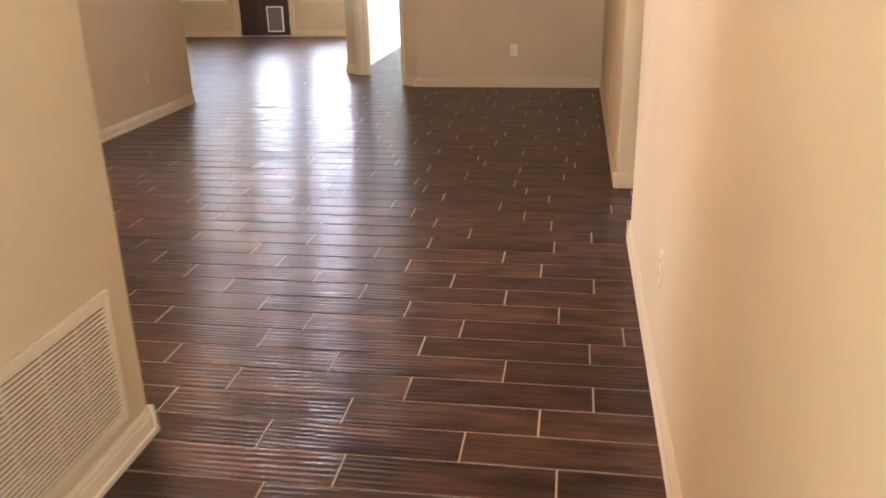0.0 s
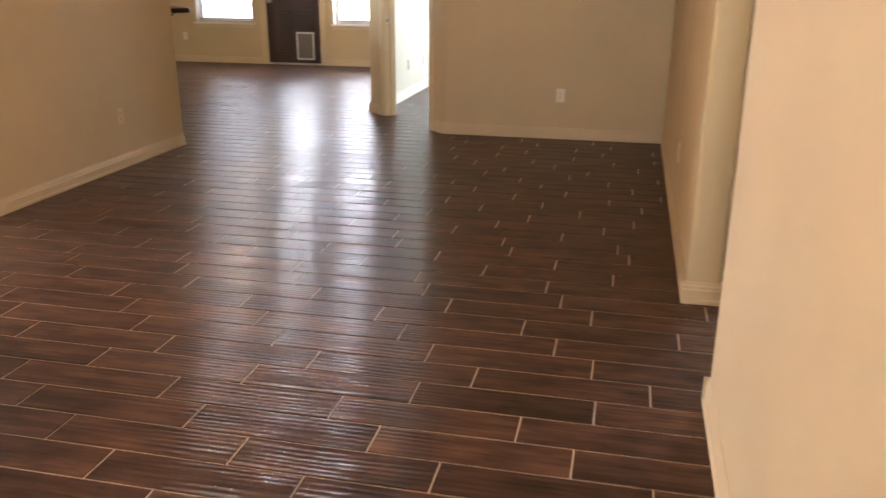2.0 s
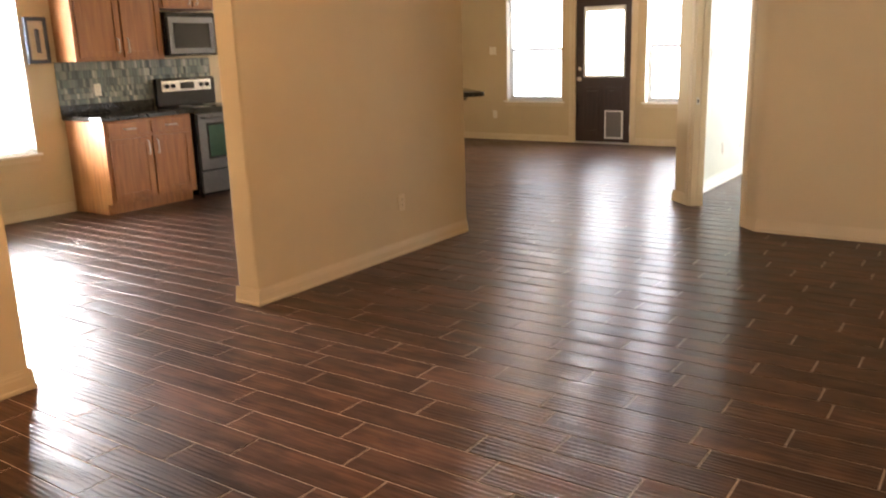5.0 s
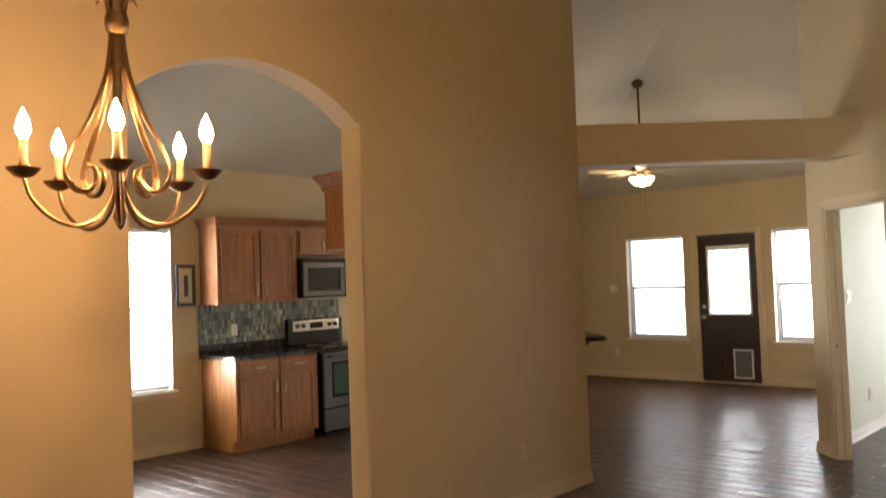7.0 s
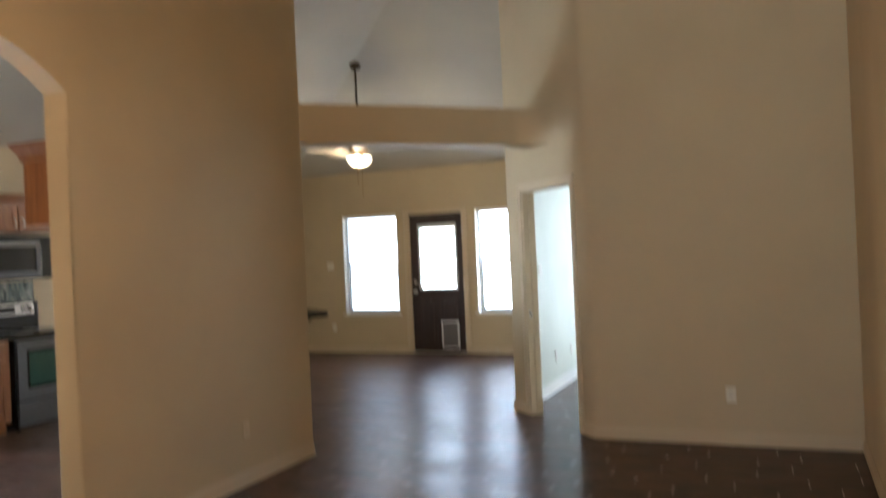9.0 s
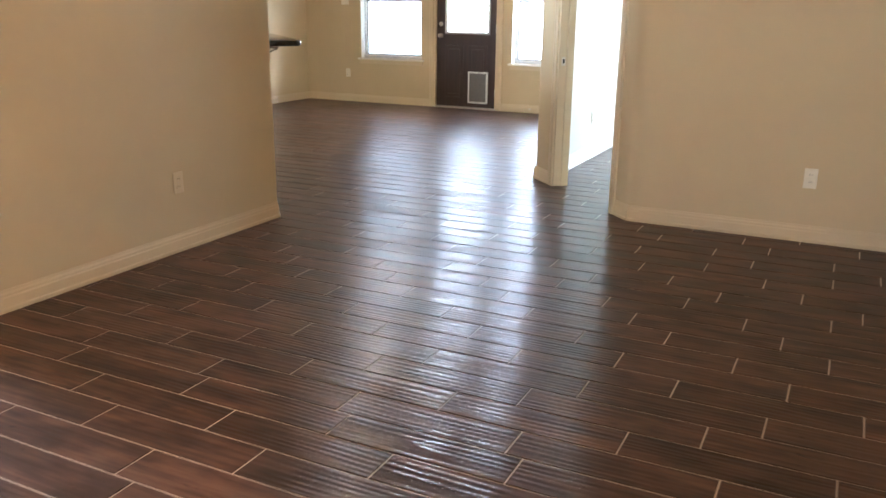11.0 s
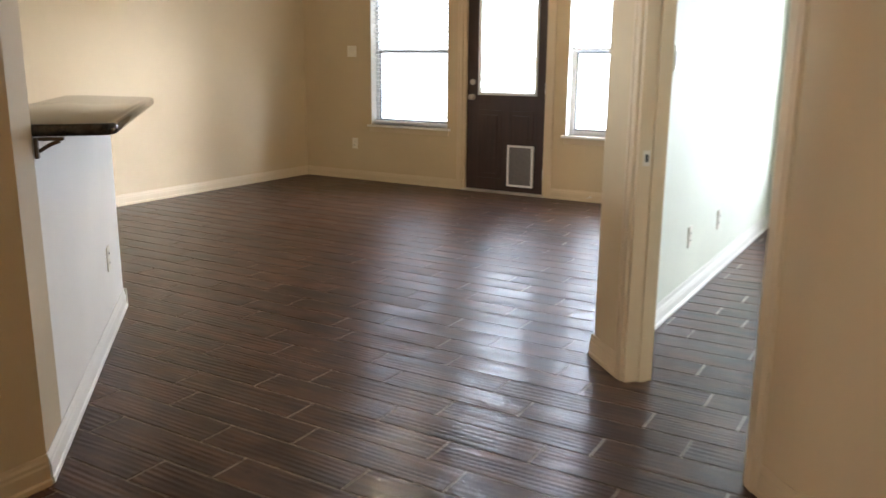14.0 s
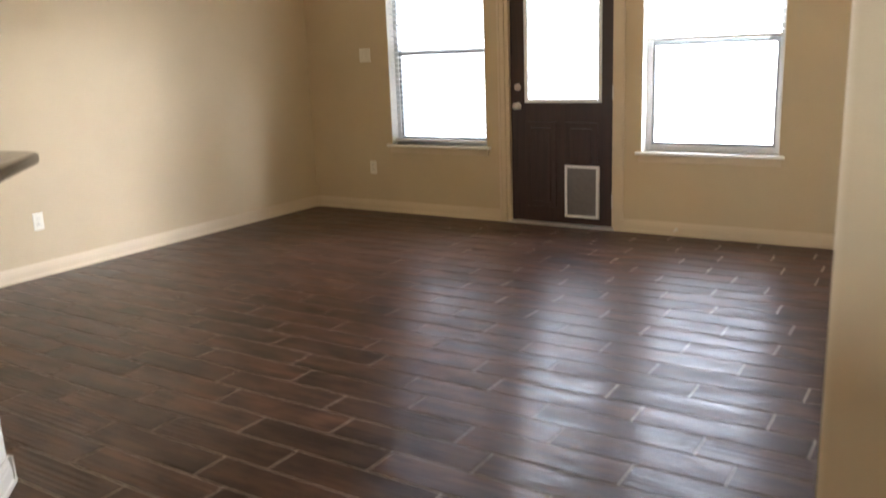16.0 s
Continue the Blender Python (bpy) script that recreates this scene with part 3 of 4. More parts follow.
# ---- windows and back door ----
def window(name, m, wide, high, label, slats_from, tilt=-8):
    """A double-hung vinyl window set deep in its opening, with stool, apron and a slatted blind. x along the wall, y to the outside."""
    root = thing(name, m, label, "window", kind="structure")
    for x0, x1, z0, z1 in ((0, 0.045, 0, high), (wide - 0.045, wide, 0, high), (0.045, wide - 0.045, 0, 0.04), (0.045, wide - 0.045, high - 0.04, high)):
        part("window_frame", box(x0, x1, 0.085, 0.15, z0, z1, bevel=0.004), VINYL, root)
    mid = high / 2
    part("meeting_rail", box(0.045, wide - 0.045, 0.09, 0.125, mid - 0.02, mid + 0.02, bevel=0.004), RAIL, root)
    for x in (0.045, wide - 0.063):
        part("sash_stile", box(x, x + 0.018, 0.092, 0.12, 0.04, mid - 0.02, bevel=0.003), RAIL, root)
    part("sash_rail", box(0.063, wide - 0.063, 0.092, 0.12, 0.04, 0.06, bevel=0.003), RAIL, root)
    for z0, z1 in ((0.04, mid), (mid, high - 0.04)):
        pane = part("pane", box(0.045, wide - 0.045, 0.106, 0.110, z0, z1), GLASS, root)
        pane.visible_shadow = False
    part("window_sill", box(-0.035, wide + 0.035, -0.035, 0.085, -0.022, 0.0, bevel=0.005), WHITE_TRIM, root)
    part("apron", box(-0.015, wide + 0.015, -0.014, 0.001, -0.075, -0.022, bevel=0.004), TRIM, root)
    # Added white strips: the glare of daylight on the drywall reveals, put into colour.
    for x in (0.0005, wide - 0.0065):
        part("jamb_liner", box(x, x + 0.006, 0.0, 0.085, 0.0, high), WHITE_TRIM, root)
    blind = part("blind", box(0.012, wide - 0.012, 0.02, 0.075, high - 0.05, high - 0.004, bevel=0.004), SLAT, root)
    slat = bmesh.new()
    put_prism(slat, [(0.015, 0.022), (wide - 0.015, 0.022), (wide - 0.015, 0.070), (0.015, 0.070)], 0, 0.003)
    bmesh.ops.rotate(slat, verts=slat.verts, cent=(0, 0.046, 0), matrix=Matrix.Rotation(radians(tilt), 3, "X"))
    data = mesh_from("slat", slat, SLAT)
    z = high - 0.085
    while z > slats_from:
        ob = new("slat", data)
        ob.parent, ob.location = blind, (0, 0, z)
        z -= 0.044
    part("bottom_rail", box(0.015, wide - 0.015, 0.025, 0.068, z + 0.005, z + 0.025, bevel=0.004), SLAT, blind)
    for x in (0.14, wide - 0.14):
        part("ladder_cord", put_tube(bmesh.new(), [(x, 0.021, high - 0.05), (x, 0.021, z + 0.02)], 0.0012, 5), SLAT, blind)
    return root


window("window_1", pose(-1.145, 0, 0.60), 0.94, 1.51, "white double-hung window with a lowered slatted blind", 0.03)
window("window_2", pose(1.065, 0, 0.60), 0.94, 1.51, "white double-hung window with a half-raised slatted blind", 0.80, 10)
window("window_3", pose(3.25, BEDROOM_NORTH, 0.57), 0.98, 1.53, "white bedroom window with a raised blind", 1.2)
window("window_4", pose(4.80, BEDROOM_NORTH, 0.57), 0.98, 1.53, "white bedroom window with a raised blind", 1.2)
window("window_5", frame_on((XW, -7.98, 0.60), (0, 1, 0), None), 0.94, 1.56, "white kitchen window with a lowered slatted blind", 0.03, 14)


def back_door():
    """A dark panelled door with a glazed upper half, a pet flap below, and its frame."""
    root = thing("door_1", pose(0, 0, 0), "dark mahogany-stained back door with glazed top and pet flap", "door", kind="structure")
    w, h = 0.85, 2.05
    slab = bmesh.new()
    put_box(slab, 0.004, 0.135, 0.03, 0.075, 0.02, h)
    put_box(slab, w - 0.105, w - 0.004, 0.03, 0.075, 0.02, h)
    put_box(slab, 0.135, w - 0.105, 0.03, 0.075, 1.915, h)
    put_box(slab, 0.135, w - 0.105, 0.03, 0.075, 0.02, 0.955)
    for x0, x1 in ((0.125, 0.39), (0.46, 0.725)):
        put_box(slab, x0, x1, 0.022, 0.032, 0.14, 0.80, 0.007)
        put_box(slab, x0 + 0.045, x1 - 0.045, 0.016, 0.026, 0.185, 0.755, 0.009)
    door = part("slab", slab, MAHOGANY, root, "dark mahogany-stained panelled slab")
    for x0, x1, z0, z1 in ((-0.028, 0.0, 0, h + 0.03), (w, w + 0.028, 0, h + 0.03), (0.0, w, h + 0.004, h + 0.03)):
        part("door_frame", box(x0, x1, -0.004, 0.12, z0, z1, bevel=0.003), MAHOGANY if z0 else TRIM, root)
    for x0, x1, z0, z1 in ((0.125, 0.155, 0.945, 1.925), (w - 0.125, w - 0.095, 0.945, 1.925), (0.155, w - 0.125, 0.945, 0.975), (0.155, w - 0.125, 1.895, 1.925)):
        part("glass_frame", box(x0, x1, 0.018, 0.034, z0, z1, bevel=0.005), VINYL, root, "white glazing frame")
    pane = part("pane", box(0.15, w - 0.12, 0.048, 0.053, 0.97, 1.90), GLASS, root)
    pane.visible_shadow = False
    part("blind", box(0.16, w - 0.13, 0.026, 0.044, 1.855, 1.895, bevel=0.003), SLAT, root)
    flap = part("pet_flap", box(0.488, 0.722, 0.006, 0.012, 0.095, 0.457, bevel=0.002), FLAP, root, "smoky grey plastic flap")
    for x0, x1, z0, z1 in ((0.468, 0.488, 0.075, 0.477), (0.722, 0.742, 0.075, 0.477), (0.488, 0.722, 0.075, 0.095), (0.488, 0.722, 0.457, 0.477)):
        part("flap_frame", box(x0, x1, 0.0, 0.03, z0, z1, bevel=0.004), VINYL, flap, "white pet flap frame")
    for z, r in ((0.92, 0.026), (1.065, 0.024)):
        knob = bmesh.new()
        put_lathe(knob, [(0.030, 0), (0.030, 0.006), (0.012, 0.010), (0.011, 0.028), (r, 0.036), (r + 0.002, 0.050), (r * 0.7, 0.060), (0.0, 0.062)] if z < 1 else [(0.028, 0), (0.027, 0.012), (0.020, 0.016), (0.0, 0.017)], 18)
        bmesh.ops.rotate(knob, verts=knob.verts, cent=(0, 0, 0), matrix=Matrix.Rotation(radians(90), 3, "X"))
        bmesh.ops.translate(knob, verts=knob.verts, vec=(0.064, 0.03, z))
        part("knob" if z < 1 else "deadbolt", knob, NICKEL, root, "brushed nickel hardware", True)
    for z in (0.22, 1.02, 1.82):
        part("hinge", put_tube(bmesh.new(), [(w + 0.003, -0.006, z - 0.05), (w + 0.003, -0.006, z + 0.05)], 0.006, 8), NICKEL, root)
    part("threshold", box(-0.02, w + 0.02, -0.03, 0.15, 0.0, 0.018, bevel=0.004), NICKEL, root, "metal threshold strip")
    return root


back_door()
casing(pose(-0.028, 0, 0), 0.906, 2.08, 0.062)
structure("door_stop", put_tube(put_lathe(bmesh.new(), [(0.012, -0.001), (0.012, 0.004), (0.004, 0.005)], 10, (0, 0, 0)), [(0, 0, 0), (0, 0, 0.07)], 0.005, 8), NICKEL, "small spring door stop on the baseboard", True, "door stop").matrix_basis = pose(1.345, -0.014, 0.05, 90, 0, 0)


# ---- fittings on the walls ----
def outlet(m, label, group="wall outlets", slots=2, plate=None):
    """A duplex outlet or a rocker switch plate. x along the wall, -y into the room."""
    plate = plate or PLATE
    ob = thing("outlet" if slots else "light_switch", m, label, "outlet" if slots else "switch", group)
    half = 0.035 if slots else 0.058
    part("cover_plate", box(-half, half, -0.007, 0.0, -0.057, 0.057, bevel=0.003), plate, ob)
    if slots:
        for z in (-0.021, 0.021):
            face = bmesh.new()
            put_lathe(face, [(0.0165, 0), (0.0165, 0.0022)], 14)
            bmesh.ops.rotate(face, verts=face.verts, cent=(0, 0, 0), matrix=Matrix.Rotation(radians(90), 3, "X"))
            bmesh.ops.translate(face, verts=face.verts, vec=(0, -0.007, z))
            sock = part("socket", face, plate, ob)
            for x in (-0.006, 0.006):
                part("slot", box(x - 0.0012, x + 0.0012, -0.0098, -0.009, z - 0.004, z + 0.006), SLOT, sock)
    else:
        for x in (-0.023, 0.023):
            part("rocker", box(x - 0.016, x + 0.016, -0.011, -0.006, -0.032, 0.032, bevel=0.002), plate, ob)
    part("screw", put_lathe(bmesh.new(), [(0.003, 0), (0.002, 0.001)], 8), NICKEL, ob).matrix_basis = pose(0, -0.007, 0 if slots else 0.045, 90)
    return ob


duplex = "white duplex outlet with cover plate low on the wall"
first = outlet(pose(4.832, B.y, 0.372), duplex)
for x, y, z, turn in ((-1.361, 0, 0.388, 0), (XW, -2.74, 0.368, 90), (A.x + T + 0.004, -2.745, 0.36, 90), (A.x + T + 0.004, -2.08, 0.35, 90)):
    copy_thing(first, pose(x, y, z, 0, 0, turn))
tan_first = outlet(pose(XA, -6.615, 0.375, 0, 0, 90), "tan duplex outlet painted over with the wall", plate=TAN_PLATE)
for x, y, z, turn in ((XR, -7.03, 0.395, -90), (5.735, -10.67, 0.409, -90)):
    copy_thing(tan_first, pose(x, y, z, 0, 0, turn))
bar_turn = math.degrees(math.atan2(-BU.y, -BU.x))
copy_thing(first, pose(*at_bar(1.47, 0), 0.36, 0, 0, bar_turn + 180))
switch = outlet(pose(-1.387, 0, 1.352), "white double rocker light switch plate on the wall", "wall switches", 0)
copy_thing(switch, pose(A.x + T + 0.004, -3.21, 1.29, 0, 0, 90))


def return_grille():
    """A stamped steel return air grille of many louvres in a flat frame."""
    wide, high = 0.62, 0.405
    ob = thing("return_air_grille", pose(4.178, -11.30 - wide, 0.13, 0, 0, 90), "cream-painted metal return air grille with thin horizontal louvres", "air grille")
    for x0, x1, z0, z1 in ((0, 0.032, 0, high), (wide - 0.032, wide, 0, high), (0.032, wide - 0.032, 0, 0.03), (0.032, wide - 0.032, high - 0.03, high)):
        part("frame", box(x0, x1, -0.012, 0.001, z0, z1, bevel=0.003), TRIM, ob)
    # Dark sheet that paints the duct's shade behind the louvres.
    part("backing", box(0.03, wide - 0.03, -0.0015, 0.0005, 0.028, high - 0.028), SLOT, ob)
    data = mesh_from("louvre", put_prism(bmesh.new(), [(0.03, -0.011), (wide - 0.03, -0.011), (wide - 0.03, -0.0085), (0.03, -0.0085)], -0.001, 0.0080), TRIM)
    n = 25
    for k in range(n):
        lv = new("louvre", data)
        lv.parent = ob
        lv.matrix_basis = pose(0, 0, 0.036 + (high - 0.072) * k / (n - 1), 0, 0, 0)
    for x in (0.16, 0.31, 0.46):
        part("rib", box(x - 0.004, x + 0.004, -0.004, -0.0016, 0.03, high - 0.03), TRIM, ob)
    for x in (0.016, wide - 0.016):
        part("screw", put_lathe(bmesh.new(), [(0.005, 0), (0.003, 0.002)], 10), NICKEL, ob).matrix_basis = pose(x, -0.012, high / 2, 90)
    return ob


return_grille()

vent = thing("ceiling_vent", pose(2.505, -4.79, 4.37), "white ceiling air register with dark angled slats", "air vent")
for x0, x1, y0, y1 in ((-0.19, -0.165, -0.12, 0.12), (0.165, 0.19, -0.12, 0.12), (-0.165, 0.165, -0.12, -0.095), (-0.165, 0.165, 0.095, 0.12)):
    part("frame", box(x0, x1, y0, y1, -0.012, 0, bevel=0.003), VINYL, vent)
# Shade of the duct above the slats, as a near-black sheet.
part("backing", box(-0.165, 0.165, -0.095, 0.095, -0.002, 0.0), SLOT, vent)
for k in range(9):
    sl = part("slat", box(-0.165, 0.165, -0.006, 0.006, -0.001, 0.001), plain("grey_slat", (0.16, 0.15, 0.14), 0.5) if k == 0 else bpy.data.materials["grey_slat"], vent)
    sl.matrix_basis = pose(0, -0.08 + 0.02 * k, -0.008, 40)
detector = thing("smoke_detector", pose(3.61, -5.19, 4.37), "round off-white smoke detector on the ceiling", "smoke detector")
part("base", put_lathe(bmesh.new(), [(0.070, 0), (0.070, -0.012)], 24), PLATE, detector, smooth=True)
part("cover", put_lathe(bmesh.new(), [(0.064, -0.012), (0.060, -0.030), (0.045, -0.042), (0.0, -0.044)], 24), PLATE, detector, smooth=True)
alarm = thing("ceiling_sensor", pose(3.056, -5.62, 4.37, 0, 0, 20), "small white square sensor on the ceiling", "sensor")
part("body", box(-0.055, 0.055, -0.045, 0.045, -0.026, 0, bevel=0.008), VINYL, alarm)
part("lens", box(-0.03, 0.03, -0.02, 0.02, -0.030, -0.026, bevel=0.002), PLATE, alarm)


# ---- chandelier ----
CX, CY = 3.066, -10.016


def chandelier():
    """Five candle arms below five flared straps, on a chain from the high ceiling."""
    ob = thing("chandelier", pose(CX, CY, 1.724, 0, 0, -27), "antique brass five-arm chandelier with lit candle bulbs on a chain", "chandelier")
    part("collar", put_lathe(bmesh.new(), [(0.016, 0.545), (0.030, 0.560), (0.034, 0.590), (0.028, 0.615), (0.014, 0.640), (0.008, 0.66)], 16), BRONZE, ob, smooth=True)
    part("stem", put_lathe(bmesh.new(), [(0.006, 0.62), (0.006, 0.24), (0.020, 0.20), (0.024, 0.16), (0.014, 0.12), (0.012, 0.06), (0.020, 0.035), (0.012, 0.012), (0.003, 0.0)], 14), BRONZE, ob, smooth=True)
    strap = put_tube(bmesh.new(), smooth_curve([(0.018, 0, 0.585), (0.026, 0, 0.50), (0.045, 0, 0.42), (0.095, 0, 0.31), (0.155, 0, 0.215), (0.178, 0, 0.15), (0.150, 0, 0.108), (0.108, 0, 0.105), (0.080, 0, 0.135), (0.085, 0, 0.17), (0.112, 0, 0.175)], 5), 0.0075, 8)
    bmesh.ops.scale(strap, vec=(1, 1.6, 1), verts=strap.verts)
    arm = put_tube(bmesh.new(), smooth_curve([(0.016, 0, 0.155), (0.032, 0, 0.085), (0.075, 0, 0.030), (0.150, 0, 0.008), (0.225, 0, 0.030), (0.282, 0, 0.078), (0.305, 0, 0.133)], 5), 0.0065, 8)
    leaf = put_tube(bmesh.new(), smooth_curve([(0.018, 0, 0.61), (0.030, 0, 0.655), (0.055, 0, 0.672), (0.082, 0, 0.655)], 5), [0.010] * 10 + [0.008, 0.007, 0.006, 0.005, 0.004, 0.003], 8)
    cup = put_lathe(bmesh.new(), [(0.004, 0.128), (0.022, 0.134), (0.040, 0.150), (0.043, 0.156), (0.018, 0.154), (0.013, 0.168), (0.0, 0.168)], 18, (0.250, 0, 0))
    candle = put_lathe(bmesh.new(), [(0.0105, 0.156), (0.011, 0.230), (0.008, 0.234)], 14, (0.250, 0, 0))
    bulb = put_lathe(bmesh.new(), [(0.008, 0.231), (0.012, 0.237), (0.0195, 0.254), (0.0200, 0.263), (0.0150, 0.283), (0.0075, 0.302), (0.002, 0.314)], 14, (0.250, 0, 0))
    for bm in (strap, arm):
        bmesh.ops.scale(bm, vec=(0.82, 1, 1), verts=bm.verts)
    kit = [(mesh_from(n, b, m, True), n) for n, b, m in (("strap", strap, BRONZE), ("arm", arm, BRONZE), ("leaf", leaf, BRONZE))]
    top = [(mesh_from(n, b, m, True), n) for n, b, m in (("cup", cup, BRONZE), ("candle", candle, CANDLE), ("bulb", bulb, FLAME))]
    for turn in (0, 67, 137, 223, 293):
        m = pose(0, 0, 0, 0, 0, turn)
        holder = None
        for data, n in kit:
            o = new(n, data)
            o.parent, o.matrix_basis = ob, m
            holder = o if n == "arm" else holder
        for data, n in top:
            o = new(n, data)
            o.parent = holder
            if n == "bulb":
                o.visible_shadow = False
        a = radians(turn - 27)
        bulb_light("candle_bulb_light", (CX + 0.250 * math.cos(a), CY + 0.250 * math.sin(a), 1.724 + 0.268), CANDLE_WATTS, 0.018, (1.0, 0.53, 0.23))
    link = bmesh.new()
    ring = [(0.0085 * math.cos(a), 0, 0.019 * math.sin(a)) for a in (2 * math.pi * k / 12 for k in range(13))]
    put_tube(link, ring, 0.0028, 6)
    data = mesh_from("chain_link", link, BRONZE, True)
    z, k = 0.675, 0
    while z < 4.37 - 1.73 - 0.05:
        o = new("chain_link", data)
        o.parent, o.matrix_basis = ob, pose(0, 0, z, 0, 0, 90 * (k % 2) + 15)
        z, k = z + 0.031, k + 1
    part("cord", put_tube(bmesh.new(), [(0.004, 0, 0.65), (0.004, 0.002, 1.6), (0.004, 0, 2.60)], 0.003, 6), BRONZE, ob)
    part("canopy", put_lathe(bmesh.new(), [(0.010, 2.575), (0.030, 2.595), (0.060, 2.620), (0.065, 2.64)], 20), BRONZE, ob, smooth=True)
    return ob


chandelier()


# ---- ceiling fan ----
FX, FY = 0.605, -2.59


def ceiling_fan():
    top = EAVE + EAVE_SLOPE * 2.59
    ob = thing("ceiling_fan", pose(FX, FY, 2.635), "ceiling fan with pale blades and lit frosted shades", "ceiling fan")
    part("canopy", put_lathe(bmesh.new(), [(0.015, top - 2.635 - 0.075), (0.05, top - 2.635 - 0.06), (0.068, top - 2.635 - 0.02), (0.068, top - 2.635 + 0.03)], 20), DARK_BRONZE, ob, smooth=True)
    part("rod", put_tube(bmesh.new(), [(0, 0, 0.20), (0, 0, top - 2.635 - 0.04)], 0.013, 10), DARK_BRONZE, ob)
    motor = part("motor", put_lathe(bmesh.new(), [(0.02, 0.215), (0.06, 0.205), (0.105, 0.175), (0.115, 0.13), (0.105, 0.095), (0.06, 0.075), (0.05, 0.05)], 24), BRONZE, ob, "antique brass motor housing", True)
    blade = bmesh.new()
    put_prism(blade, [(0.16, -0.045), (0.30, -0.062), (0.56, -0.068), (0.62, -0.045), (0.635, 0.0), (0.62, 0.045), (0.56, 0.068), (0.30, 0.062), (0.16, 0.045)], -0.004, 0.004)
    bmesh.ops.rotate(blade, verts=blade.verts, cent=(0, 0, 0), matrix=Matrix.Rotation(radians(12), 3, "X"))
    blade_data = mesh_from("blade", blade, BLADE)
    iron = put_box(bmesh.new(), 0.09, 0.20, -0.018, 0.018, -0.010, -0.004, 0.002)
    iron_data = mesh_from("blade_iron", iron, BRONZE)
    for k in range(5):
        o = new("blade", blade_data)
        o.parent, o.matrix_basis = ob, pose(0, 0, 0.115, 0, 0, 72 * k + 12)
        i = new("blade_iron", iron_data)
        i.parent = o
    part("light_plate", put_lathe(bmesh.new(), [(0.05, 0.055), (0.075, 0.045), (0.07, 0.02), (0.03, 0.01)], 20), BRONZE, ob, smooth=True)
    shade = put_lathe(bmesh.new(), [(0.018, 0.0), (0.032, -0.012), (0.052, -0.035), (0.060, -0.060), (0.058, -0.075), (0.0, -0.078)], 18)
    bmesh.ops.rotate(shade, verts=shade.verts, cent=(0, 0, 0), matrix=Matrix.Rotation(radians(-48), 3, "Y"))
    bmesh.ops.translate(shade, verts=shade.verts, vec=(0.055, 0, 0.035))
    data = mesh_from("shade", shade, SHADE, True)
    for k in range(4):
        o = new("shade", data)
        o.parent, o.matrix_basis = ob, pose(0, 0, 0, 0, 0, 90 * k + 20)
        o.visible_shadow = False
    for x, z in ((0.03, -0.40), (-0.03, -0.24)):
        pull = part("pull_chain", put_tube(bmesh.new(), [(x, 0.01, 0.015), (x, 0.01, z)], 0.0028, 5), BRONZE, ob)
        part("pull_knob", put_lathe(bmesh.new(), [(0.002, z), (0.007, z - 0.012), (0.003, z - 0.03)], 8, (x, 0.01, 0)), BRONZE, pull)
    bulb_light("fan_light", (FX, FY, 2.60), FAN_WATTS, 0.07, (1.0, 0.78, 0.5))
    return ob


ceiling_fan()


# ---- kitchen ----
def raised_door(parent, y0, y1, z0, z1, x, handle=None, name="door"):
    """A frame-and-panel cabinet front that faces +x. handle: (y, z0, z1) of an upright bar pull, or (y0, y1, z, 'flat')."""
    bm = bmesh.new()
    s = 0.055 if z1 - z0 > 0.2 else 0.0
    if s:
        put_box(bm, x, x + 0.019, y0, y0 + s, z0, z1, 0.003)
        put_box(bm, x, x + 0.019, y1 - s, y1, z0, z1, 0.003)
        put_box(bm, x, x + 0.0185, y0 + s, y1 - s, z0, z0 + s, 0.003)
        put_box(bm, x, x + 0.0185, y0 + s, y1 - s, z1 - s, z1, 0.003)
        put_box(bm, x + 0.001, x + 0.010, y0 + s - 0.002, y1 - s + 0.002, z0 + s - 0.002, z1 - s + 0.002)
    else:
        put_box(bm, x, x + 0.019, y0, y1, z0, z1, 0.006)
    door = part(name, bm, OAK, parent)
    if handle:
        if handle[-1] == "flat":
            a, b, z = handle[:3]
            pts = [(x + 0.019, a, z), (x + 0.045, a + 0.006, z), (x + 0.047, (a + b) / 2, z), (x + 0.045, b - 0.006, z), (x + 0.019, b, z)]
        else:
            y, a, b = handle
            pts = [(x + 0.019, y, a), (x + 0.045, y, a + 0.006), (x + 0.047, y, (a + b) / 2), (x + 0.045, y, b - 0.006), (x + 0.019, y, b)]
        part("handle", put_tube(bmesh.new(), pts, 0.0055, 7), NICKEL, door, "brushed nickel bar handle")
    return door


def carcass(name, m, y0, y1, z0, z1, depth, label, toe=0.0):
    ob = thing(name, m, label, "cabinet", "kitchen cabinets")
    bm = bmesh.new()
    if toe:
        put_box(bm, 0.002, depth - 0.075, y0 + 0.002, y1 - 0.002, 0.0, toe)
    put_box(bm, 0.002, depth, y0, y1, z0, z1, 0.002)
    part("body", bm, OAK, ob)
    return ob


base_m = pose(XW, 0, 0)
base = carcass("base_cabinet", base_m, -6.735, -5.765, 0.10, 0.868, 0.60, "honey oak base cabinet with two doors and two drawers", 0.10)
for y0, y1, hy in ((-6.70, -6.262, -6.302), (-6.238, -5.80, -6.198)):
    raised_door(base, y0, y1, 0.135, 0.695, 0.601, (hy, 0.53, 0.66))
    raised_door(base, y0, y1, 0.728, 0.845, 0.601, ((y0 + y1) / 2 - 0.06, (y0 + y1) / 2 + 0.06, 0.785, "flat"), "drawer")
